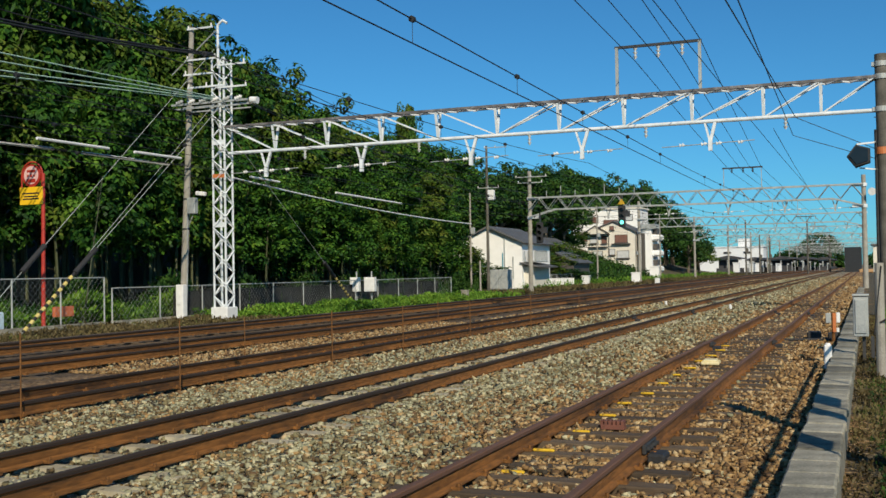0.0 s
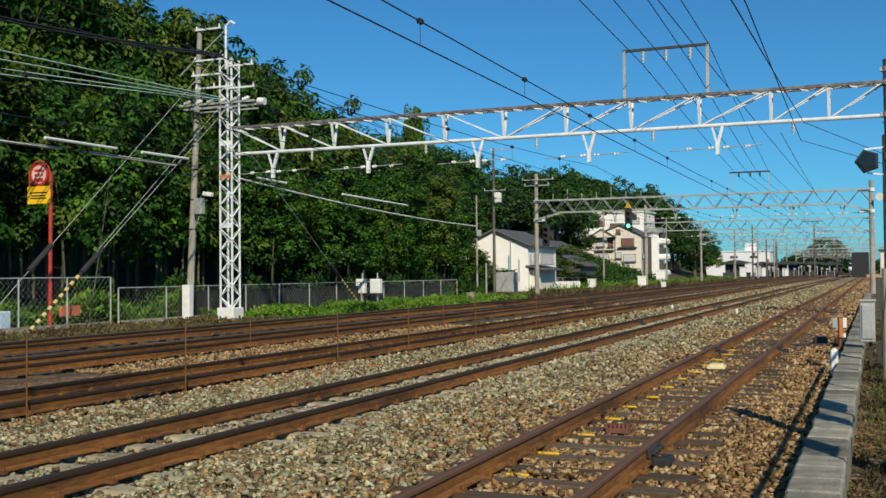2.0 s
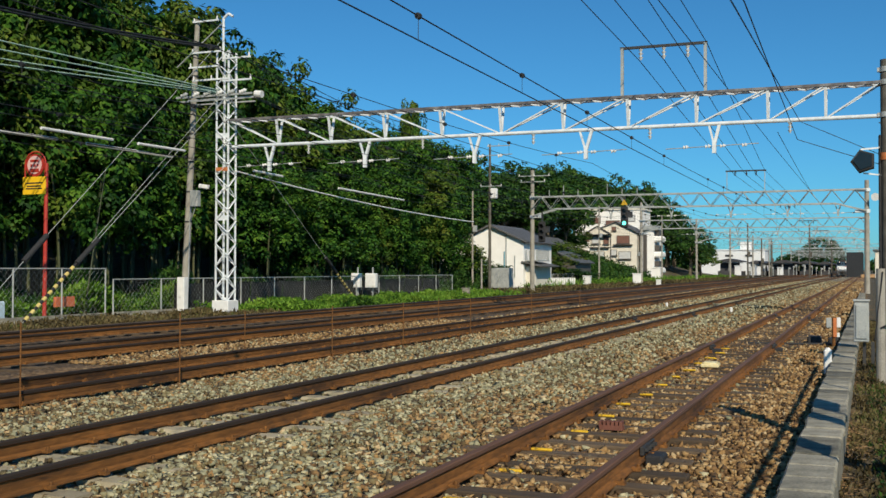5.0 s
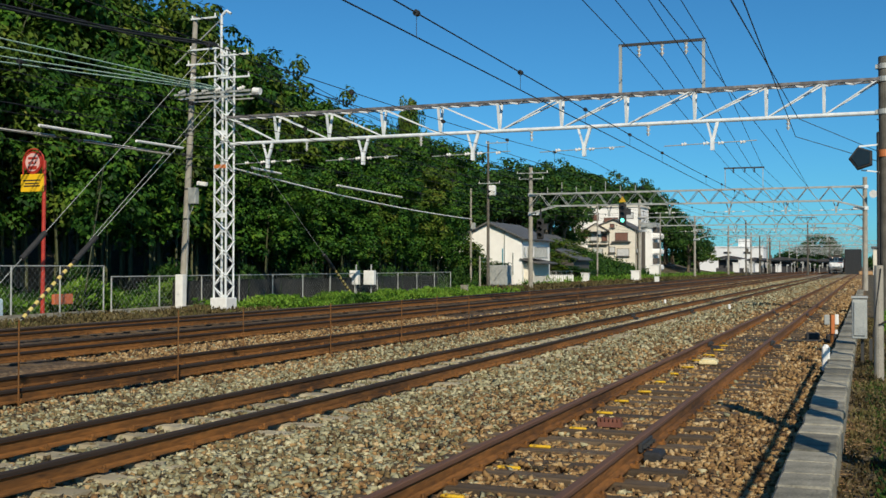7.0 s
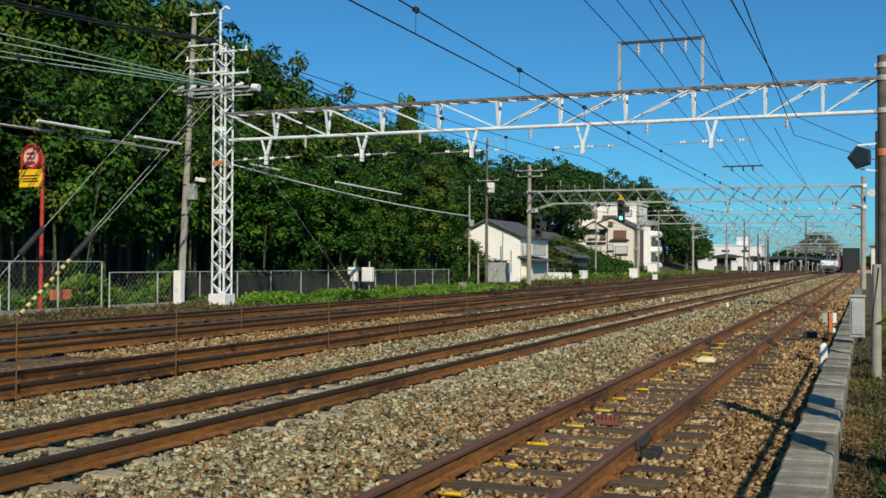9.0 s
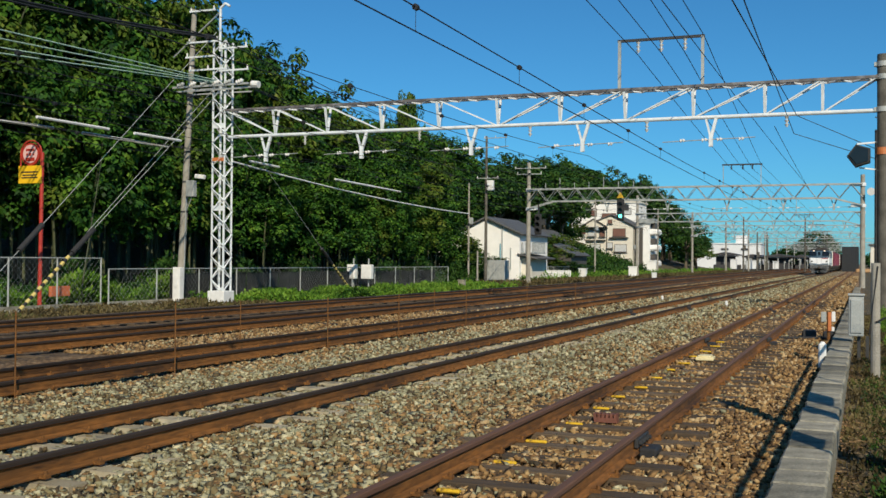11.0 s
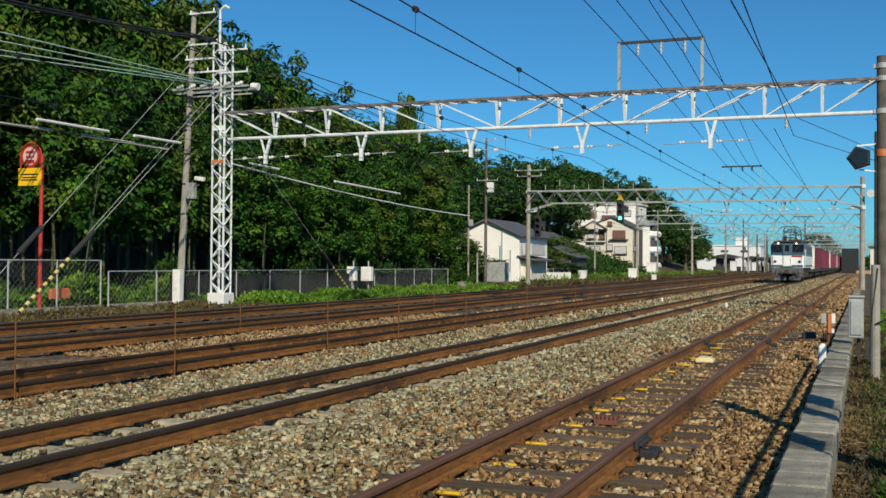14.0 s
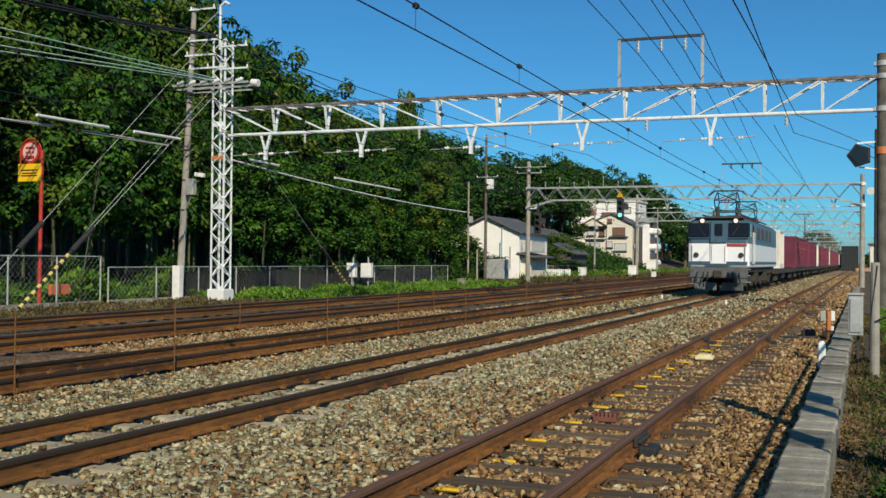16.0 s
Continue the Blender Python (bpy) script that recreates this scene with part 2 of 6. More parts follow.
def extrude_profile(bm, pts, p0, p1, axis="y"):
    """A closed outline (across, up) swept from p0 to p1 along y or x."""
    rings = []
    for s in (p0, p1):
        rings.append([bm.verts.new((a, s, b) if axis == "y" else (s, a, b)) for a, b in pts])
    k = len(pts)
    fs = [bm.faces.new((rings[0][i], rings[0][(i + 1) % k], rings[1][(i + 1) % k], rings[1][i])) for i in range(k)]
    bm.faces.new(rings[0][::-1])
    bm.faces.new(rings[1])
    return fs


def B():
    return bmesh.new()


def to_mesh(name, bm, *mats):
    bmesh.ops.recalc_face_normals(bm, faces=bm.faces)
    me = bpy.data.meshes.new(name)
    bm.to_mesh(me)
    bm.free()
    for m in mats:
        me.materials.append(m)
    return me


def part(name, bm, material, parent, label=""):
    """One mesh object under a thing or a part."""
    me = bm if isinstance(bm, bpy.types.Mesh) else to_mesh(name, bm, *(material if isinstance(material, (list, tuple)) else (material,)))
    ob = new(name, me)
    ob.parent = parent
    return tagged(ob, label)


def thing(name, m=None, label="", category="", group="", kind=""):
    ob = new(name)
    ob.empty_display_size = 0.2
    if m is not None:
        ob.matrix_basis = m
    return tagged(ob, label, category, group, kind)


def solo(name, bm, material, label="", category="", group="", kind="", m=None):
    """A thing that is one mesh."""
    ob = new(name, bm if isinstance(bm, bpy.types.Mesh) else to_mesh(name, bm, *(material if isinstance(material, (list, tuple)) else (material,))))
    if m is not None:
        ob.matrix_basis = m
    return tagged(ob, label, category, group, kind)


def mesh_np(name, verts, faces, material):
    """A mesh from arrays: verts (n, 3), faces (k, 3 or 4)."""
    me = bpy.data.meshes.new(name)
    me.vertices.add(len(verts))
    me.vertices.foreach_set("co", np.asarray(verts, np.float32).ravel())
    k = faces.shape[1]
    me.loops.add(faces.size)
    me.loops.foreach_set("vertex_index", faces.astype(np.int32).ravel())
    me.polygons.add(len(faces))
    me.polygons.foreach_set("loop_start", np.arange(0, faces.size, k, dtype=np.int32))
    me.update(calc_edges=True)
    me.materials.append(material)
    return me


# ---- ground ----
def ground_height(x, y):
    """Beds at the tracks, a low strip beside them, and the wooded slope."""
    z = -0.23
    if x > -0.75:
        z = -0.23 + max(-0.12, -(x + 0.75) * 0.4)
    if -21.5 > x:
        z = max(-0.6, -0.23 + (x + 21.5) * 0.15)
    if x < -37 and 0 < y:
        z += min((-x - 37) * 0.33, 12) * min(1, max(0.0, y / 20)) * max(0.0, min(1.0, (330 - y) / 60))
    return z


bm = B()
xs = [-3000, -900, -300, -150, -100, -80, -73, -68, -62, -56, -50, -45, -41, -37, -33, -30, -27, -24.5, -23, -21.5, -19, -15.5, -12, -8.2, -4.3, -0.75, -0.45, 0.2, 2, 8, 30, 100, 400, 3000]
ys = [-600, -100, -20, 0, 10, 20, 40, 60, 80, 110, 150, 200, 260, 300, 330, 400, 600, 1000, 4500]
grid = [[bm.verts.new((x, y, ground_height(x, y))) for x in xs] for y in ys]
for j in range(len(ys) - 1):
    for i in range(len(xs) - 1):
        bm.faces.new((grid[j][i], grid[j][i + 1], grid[j + 1][i + 1], grid[j + 1][i]))
ground = solo("ground", bm, M_ground, "grey and rust-stained ballast bed with soil at its sides", "ground", kind="structure")

# ---- tracks ----
TRACKS = (-2.416, -6.30, -10.01, -13.95, -17.75)
HALF = 0.5335 + 0.032


def rail_mesh(y0, y1, head):
    """A flat-bottomed rail, top at z 0: foot, web and worn head."""
    bm = B()
    pts = [(-0.0635, -0.16), (0.0635, -0.16), (0.0635, -0.148), (0.012, -0.128), (0.009, -0.05), (0.032, -0.036), (0.0325, -0.008), (0.024, 0.0), (-0.024, 0.0), (-0.0325, -0.008), (-0.032, -0.036), (-0.009, -0.05), (-0.012, -0.128), (-0.0635, -0.148)]
    fs = extrude_profile(bm, pts, y0, y1)
    for i in (5, 6, 7, 8, 9):
        fs[i].material_index = 1
    return to_mesh("rail", bm, M_rail_side, head)


RAIL, RAIL_MID, RAIL_SHORT = rail_mesh(-8, 700, M_rail_head_main), rail_mesh(-8, 440, M_rail_head_main), rail_mesh(-8, 232, M_rail_head)


def clips_mesh(y0, y1, step, name):
    """Rail fastenings on both sides of two rails, at every tie."""
    bm = B()
    y = y0
    while y < y1:
        for sx in (-HALF, HALF):
            for side in (-1, 1):
                box(bm, (sx + side * 0.085, y, -0.148), (0.075, 0.06, 0.03))
                rod(bm, (sx + side * 0.10, y, -0.14), (sx + side * 0.10, y, -0.108), 0.016, seg=6)
        y += step
    return to_mesh(name, bm, M_rail_side)


CLIPS = clips_mesh(3.2, 46, 0.6, "rail_fastenings")


def tie_mesh(conc):
    bm = B()
    if conc:
        extrude_profile(bm, [(-0.13, -0.34), (0.13, -0.34), (0.105, -0.165), (-0.105, -0.165)], -1.0, 1.0, "x")
    else:
        box(bm, (0, 0, -0.24), (2.1, 0.2, 0.14), bevel=0.012)
    return to_mesh("tie", bm, M_sleeper_conc if conc else M_sleeper_wood)


TIE_WOOD, TIE_CONC = tie_mesh(False), tie_mesh(True)
TIE_YS = {}
for k, tx in enumerate(TRACKS):
    TIE_YS[k] = []
    track = thing("track", pose(tx, 0, 0), ("siding track on dark wooden ties with yellow-painted marks" if k == 0 else "main line track with rusty rails on grey ballast" if k < 3 else "dark oil-stained track along the weedy verge"), "track", "parallel tracks", "structure")
    for s in (-HALF, HALF):
        r = part("rail", (RAIL_SHORT, RAIL, RAIL_MID, RAIL_MID, RAIL_MID)[k], None, track, "rust-brown steel rail with worn dark head")
        r.location = (s, 0, 0)
    part("rail_fastenings", CLIPS, None, track)
    rnd = random.Random(k)
    y, n = 3.2, 0
    while y < (90 if k == 0 else 60):
        t = part("tie", TIE_WOOD if k != 1 else TIE_CONC, None, track)
        t.location = (rnd.uniform(-0.04, 0.04), y, rnd.uniform(-0.004, 0.012) if k == 0 else rnd.uniform(-0.03, -0.008) if k == 1 else rnd.uniform(-0.055, -0.025))
        TIE_YS[k].append(y)
        t.rotation_euler = (0, 0, rnd.uniform(-0.02, 0.02))
        y += 0.6 + rnd.uniform(-0.02, 0.02)

# yellow marks, on the siding's ties
rnd = random.Random(9)
for n, y in enumerate((7.0, 8.17, 9.23, 10.4, 11.62, 12.72, 13.79, 15.02, 16.25, 17.4, 18.7, 19.9, 21.2, 22.4)):
    bm = B()
    box(bm, (0, 0, 0), (rnd.uniform(0.13, 0.21), rnd.uniform(0.05, 0.08), 0.03), bevel=0.012)
    box(bm, (rnd.uniform(-0.08, 0.08), 0.02, -0.008), (0.1, 0.05, 0.03), bevel=0.012)
    solo("marker_plate", bm, M_yellow, "small worn yellow plate on a wooden tie", "marker", "yellow markers", m=pose(-2.73 + 0.03 * math.sin(n * 2.3), y, -0.155, 0, 0, 4 * math.sin(n)))
bm = B()
box(bm, (0, 0, 0.03), (0.30, 0.42, 0.06), bevel=0.015)
box(bm, (0, 0, 0.07), (0.22, 0.34, 0.03), bevel=0.01)
solo("track_transponder", bm, mat("pale_yellow_paint", [(0.62, 0.52, 0.24), (0.78, 0.70, 0.45)], 0.6, 0, 5, 40, 0.1), "pale yellow flat signalling unit between the rails", "signal unit", m=pose(-2.50, 18.3, -0.17, 0, 0, 3))
bm = B()
comb = [(-0.18, -0.06), (0.18, -0.06)]
for i in range(6):
    xr = 0.17 - i * 0.064
    comb += [(xr, 0.0), (xr, 0.05), (xr - 0.042, 0.05), (xr - 0.042, 0.0)]
extrude_profile(bm, comb, -0.08, 0.08)
solo("junction_box", bm, mat("rust_red_iron", [(0.10, 0.035, 0.022), (0.20, 0.075, 0.05)], 0.8, 0, 6, 50, 0.3), "rust-red ribbed cast iron box between the rails", "box", m=pose(-2.46, 10.75, -0.12, 0, 0, 2) @ Matrix.Diagonal((0.66, 0.8, 0.8, 1)))
# joints: bolted plates on rails
for x, y in ((TRACKS[0] + HALF, 9.3), (TRACKS[0] + HALF, 22.6), (TRACKS[0] - HALF, 21.8), (TRACKS[1] - HALF, 33), (TRACKS[1] + HALF, 37.5), (TRACKS[0] - HALF, 37.5), (TRACKS[0] + HALF, 36.2)):
    jt = thing("rail_joint", pose(x, y, 0), "dark bolted rail joint with bond cable", "rail joint", "rail joints")
    for s in (-1, 1):
        bm = B()
        box(bm, (s * 0.035, 0, -0.08), (0.035, 0.5, 0.08), bevel=0.006)
        for q in (-0.18, -0.07, 0.07, 0.18):
            rod(bm, (s * 0.05, q, -0.08), (s * 0.085, q, -0.08), 0.02, seg=6)
        part("fishplate", bm, M_dark_steel, jt)
    bm = B()
    box(bm, (0.13, -0.1, -0.16), (0.16, 0.28, 0.09), bevel=0.02)
    part("bond_box", bm, M_black, jt)

# ---- cable trough ----
trough = thing("cable_trough", None, "weathered concrete cable trough with separate cover slabs", "cable trough", kind="structure")
bm = B()
extrude_profile(bm, [(-0.17, -0.36), (0.17, -0.36), (0.17, -0.06), (-0.17, -0.06)], 3.0, 75.0)
part("channel", bm, M_concrete, trough)
bm = B()
box(bm, (0, 0, 0), (0.36, 0.485, 0.085), bevel=0.018)
COVER = to_mesh("cover_slab", bm, M_concrete)
rnd = random.Random(4)
for i in range(140):
    s = part("cover_slab", COVER, None, trough)
    s.location = (rnd.uniform(-0.012, 0.012), 3.2 + i * 0.5, -0.015 + rnd.uniform(-0.006, 0.008))
    s.rotation_euler = (rnd.uniform(-0.01, 0.01), rnd.uniform(-0.02, 0.02), rnd.uniform(-0.02, 0.02))
trough.matrix_basis = pose(-0.40, 0, -0.02)

# ---- white marker posts beside the trough ----
mp_ = thing("boundary_post", pose(-0.62, 18.0, -0.30), "short white concrete post with dark foot", "post")
bm = B()
box(bm, (0, 0, 0.30), (0.12, 0.12, 0.40), bevel=0.02)
rod(bm, (0, 0, 0.49), (0, 0, 0.53), 0.055, 0.03, 8)
part("post", bm, M_white, mp_)
bm = B()
box(bm, (0, 0, 0.05), (0.13, 0.13, 0.1), bevel=0.01)
part("foot", bm, M_dark_steel, mp_)
op = thing("switch_marker", pose(-0.72, 24.5, -0.3), "rusty post with white and orange marker plates", "marker post")
bm = B()
rod(bm, (0, 0, 0), (0, 0, 0.72), 0.035)
part("post", bm, M_rail_side, op)
bm = B()
box(bm, (0.02, -0.05, 0.52), (0.075, 0.04, 0.42), bevel=0.01)
part("orange_plate", bm, M_orange, op, "faded orange marker plate")
for s, h, z, w in ((-0.10, 0.22, 0.62, 0.11), (0.10, 0.22, 0.63, 0.08), (0.09, 0.10, 0.36, 0.06)):
    bm = B()
    box(bm, (s, -0.02, z), (w, 0.04, h), bevel=0.01)
    part("white_plate", bm, M_galv_dull if s < 0 else M_white, op, "weathered white marker plate")
# point machine rods near it
pm = thing("point_machine", pose(-1.1, 25.0, -0.3), "dark iron point-operating gear with rods to the rail", "point machine")
bm = B()
box(bm, (-0.05, 0.2, 0.17), (0.30, 0.35, 0.24), bevel=0.03)
box(bm, (0.35, 0.2, 0.15), (0.22, 0.35, 0.22), bevel=0.03)
part("case", bm, M_black, pm)
bm = B()
rod(bm, (-2.2, 0.6, 0.1), (0.6, 0.5, 0.12), 0.03)
rod(bm, (-2.2, -0.3, 0.1), (0.6, -0.2, 0.14), 0.03)
part("rod", bm, M_black, pm)


# ---- overhead line gantries ----
M_dark_top = mat("rusted_dark_chord", [(0.05, 0.048, 0.05), (0.12, 0.11, 0.11), (0.30, 0.30, 0.30)], 0.6, 0.1, 3, 40, 0.1)
def insulator(bm, p, q, r=0.07, n=4):
    """A row of sheds from p to q."""
    p, q = Vector(p), Vector(q)
    pts, rs = [p], [r * 0.3]
    for i in range(n):
        pts += [p.lerp(q, (i + 0.15) / n), p.lerp(q, (i + 0.2) / n), p.lerp(q, (i + 0.8) / n)]
        rs += [r * 0.3, r, r * 0.4]
    tube(bm, pts + [q], rs + [r * 0.3], 8)


def lattice_tower(parent, x, y, z0, z1, w=0.62):
    """Four angle-iron legs and zigzag lacing on each face."""
    h = w / 2
    for sx in (-h, h):
        for sy in (-h, h):
            bm = B()
            box(bm, (x + sx - math.copysign(0.005, sx), y + sy, (z0 + z1) / 2), (0.09, 0.012, z1 - z0))
            box(bm, (x + sx, y + sy - math.copysign(0.045, sy), (z0 + z1) / 2), (0.012, 0.09, z1 - z0))
            part("leg", bm, M_galv, parent)
    n = int((z1 - z0) / 0.50)
    st = (z1 - z0) / n
    for face in range(4):
        bm = B()
        e = 0.03 if face % 2 else -0.03
        pts = []
        for i in range(n + 1):
            a = (-h if (i + face) % 2 else h)
            pts.append((x + a, y + (-h if face == 0 else h) + e, z0 + i * st) if face < 2 else (x + (-h if face == 2 else h) + e, y + a, z0 + i * st))
        tube(bm, pts, 0.04, 4)
        part("lacing", bm, M_galv, parent)
    for z in (z0 + (z1 - z0) * 0.33, z0 + (z1 - z0) * 0.66):
        bm = B()
        box(bm, (x, y - h - 0.01, z), (w, 0.012, 0.22))
        part("batten_plate", bm, M_galv, parent)


def steady(parent, x, y, z_beam, drop=1.15, w=0.5, mat_=None):
    """The V-shaped hanger under a beam, with its steady arm."""
    mt = mat_ or M_galv
    bm = B()
    bar(bm, (x - w / 2, y, z_beam), (x, y, z_beam - drop * 0.72), 0.075)
    bar(bm, (x + w / 2, y, z_beam), (x, y, z_beam - drop * 0.72), 0.11)
    bar(bm, (x, y, z_beam - drop * 0.6), (x, y, z_beam - drop), 0.14)
    hg = part("hanger", bm, mt, parent)
    bm = B()
    rod(bm, (x - 1.8, y, z_beam - drop * 0.8), (x + 1.6, y, z_beam - drop * 0.72), 0.018, seg=6)
    part("steady_arm", bm, M_galv_dull, hg)
    for a, b in ((-1.15, -0.95), (-0.35, -0.12), (0.2, 0.42), (1.0, 1.2)):
        bm = B()
        insulator(bm, (x + a, y, z_beam - drop * 0.77), (x + b, y, z_beam - drop * 0.75), 0.08, 2)
        part("insulator", bm, M_insul, hg)


def truss_beam(parent, nodes, y, zt, zb, mid, depth=0.55):
    """Two top chords, one bottom chord, verticals and falling diagonals."""
    x0, x1 = nodes[0], nodes[-1]
    for yy in (y - depth / 2, y + depth / 2):
        bm = B()
        box(bm, ((x0 + x1) / 2, yy, zt), (x1 - x0, 0.10, 0.10))
        part("top_chord", bm, M_dark_top, parent, "dark rusted top chord")
    bm = B()
    rod(bm, (x0, y, zb), (x1, y, zb), 0.075, seg=10)
    part("bottom_chord", bm, M_galv, parent)
    bm = B()
    n = int((x1 - x0) / 0.42)
    tube(bm, [(x0 + (x1 - x0) * i / n, y + (-depth / 2 if i % 2 else depth / 2), zt - 0.06) for i in range(n + 1)], 0.03, 4)
    part("top_lacing", bm, M_galv, parent)
    for i in range(1, len(nodes) - 1):
        bm = B()
        for yy in (y - depth / 2, y + depth / 2):
            bar(bm, (nodes[i], yy, zt), (nodes[i], y, zb), 0.10, 0.06)
        part("vertical", bm, M_galv, parent)
    for i in range(len(nodes) - 1):
        bm = B()
        up, lo = (nodes[i], nodes[i + 1]) if i < mid else (nodes[i + 1], nodes[i])
        for yy in (y - depth / 2, y + depth / 2):
            bar(bm, (up, yy, zt), (lo, y, zb), 0.085, 0.05)
        part("diagonal", bm, M_galv, parent)


def cross_arm(parent, x0, x1, y, z, n=3, mt=None):
    bm = B()
    bar(bm, (x0, y, z), (x1, y, z), 0.075)
    a = part("cross_arm", bm, mt or M_galv_dull, parent)
    for i in range(n):
        bm = B()
        x = x0 + (x1 - x0) * (i + 0.06) / max(1, n - 0.88)
        rod(bm, (x, y, z), (x, y, z + 0.20), 0.045, 0.03, 6)
        part("insulator", bm, M_insul, a)


G1 = 40.3
gantry = thing("overhead_gantry", None, "pale galvanised lattice gantry carrying overhead wires across all tracks", "gantry", "overhead gantries")
bm = B()
box(bm, (-26.82, G1, -0.32), (0.86, 0.86, 0.70), bevel=0.03)
part("footing", bm, M_white, gantry, "pale concrete footing")
lattice_tower(gantry, -26.82, G1, 0.03, 11.2)
nodes = [-26.5] + [-24.08 + 2.583 * i for i in range(9)] + [-1.42, 0.42]
truss_beam(gantry, nodes, G1, 8.08, 6.92, 5)
bm = B()
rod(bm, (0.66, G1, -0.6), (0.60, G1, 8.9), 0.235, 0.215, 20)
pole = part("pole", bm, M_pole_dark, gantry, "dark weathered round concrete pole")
for z in (8.1, 6.95, 8.55):
    bm = B()
    rod(bm, (0.6, G1, z - 0.09), (0.6, G1, z + 0.09), 0.25, seg=20)
    box(bm, (0.36, G1, z), (0.14, 0.2, 0.14))
    part("clamp", bm, M_galv_dull, pole)
bm = B()
rod(bm, (0.6, G1, 5.35), (0.6, G1, 5.6), 0.245, seg=20)
part("orange_band", bm, M_orange, pole, "faded orange band")
for i in range(14):
    bm = B()
    bar(bm, (0.40, G1 - 0.14, 0.8 + i * 0.45), (0.34, G1 - 0.28, 0.8 + i * 0.45), 0.03)
    part("step_bolt", bm, M_dark_steel, pole)
bm = B()
box(bm, (-26.82, G1 - 0.34, 5.9), (0.6, 0.02, 0.16))
part("orange_plate", bm, M_orange, gantry, "faded orange plate")
bm = B()
rod(bm, (0.37, G1 - 0.05, -0.4), (0.37, G1 - 0.05, 6.2), 0.05, seg=8)
part("conduit", bm, M_black, pole, "black cable conduit up the pole")
for x in (-24.56, -19.87, -14.9, -10.26):
    steady(gantry, x, G1, 6.92)
steady(gantry, -5.35, G1, 6.92, 1.1, 0.4)
# small insulators under the bottom chord
for x in (-22.6, -17.2, -12.4, -7.75, -2.65):
    bm = B()
    insulator(bm, (x, G1, 6.86), (x, G1, 6.45), 0.085, 3)
    part("hanging_insulator", bm, M_insul, gantry)
# feeder frame above the beam
for x in (-8.82, -5.67):
    bm = B()
    bar(bm, (x, G1, 8.1), (x, G1, 10.0), 0.11)
    part("frame_post", bm, M_galv_dull, gantry)
bm = B()
box(bm, (-7.245, G1, 10.0), (3.3, 0.10, 0.10))
fr = part("frame_bar", bm, M_dark_steel, gantry, "dark feeder crossbar")
for x in (-8.1, -7.22, -6.32):
    bm = B()
    insulator(bm, (x, G1, 9.95), (x, G1, 9.5), 0.09, 3)
    part("insulator", bm, M_insul, fr)
# head of the lattice tower
bm = B()
rod(bm, (-27.0, G1, 10.8), (-27.0, G1, 12.75), 0.06, seg=8)
rod(bm, (-27.0, G1, 12.75), (-26.75, G1, 12.95), 0.06, seg=8)
rod(bm, (-26.75, G1, 12.95), (-26.5, G1, 12.8), 0.06, seg=8)
part("mast_head", bm, M_galv, gantry)
bm = B()
rod(bm, (-29.5, G1, 10.7), (-27.0, G1, 12.6), 0.035, seg=6)
part("stay_rod", bm, M_galv_dull, gantry)
for x0, x1, z, n in ((-28.6, -27.0, 10.55, 2), (-26.8, -25.35, 10.85, 2), (-28.4, -26.4, 9.95, 3), (-26.8, -25.3, 9.85, 3)):
    cross_arm(gantry, x0, x1, G1 - 0.35, z, n, M_galv)
bm = B()
for yy in (-0.45, 0.45):
    bar(bm, (-29.2, G1 + yy, 9.2), (-25.2, G1 + yy, 9.2), 0.09)
    bar(bm, (-29.0, G1 + yy, 9.0), (-25.6, G1 + yy, 9.0), 0.06)
part("switch_platform", bm, M_galv_dull, gantry)
bm = B()
rod(bm, (-25.0, G1 - 0.5, 9.15), (-24.65, G1 - 0.5, 9.1), 0.15, 0.16, 10)
part("line_switch", bm, M_white, gantry)
for i in range(6):
    bm = B()
    insulator(bm, (-28.9 + i * 0.62, G1 - 0.5, 9.26), (-28.55 + i * 0.62, G1 - 0.5, 9.36), 0.10, 3)
    part("switch_insulator", bm, M_insul if i % 2 else M_galv_dull, gantry)


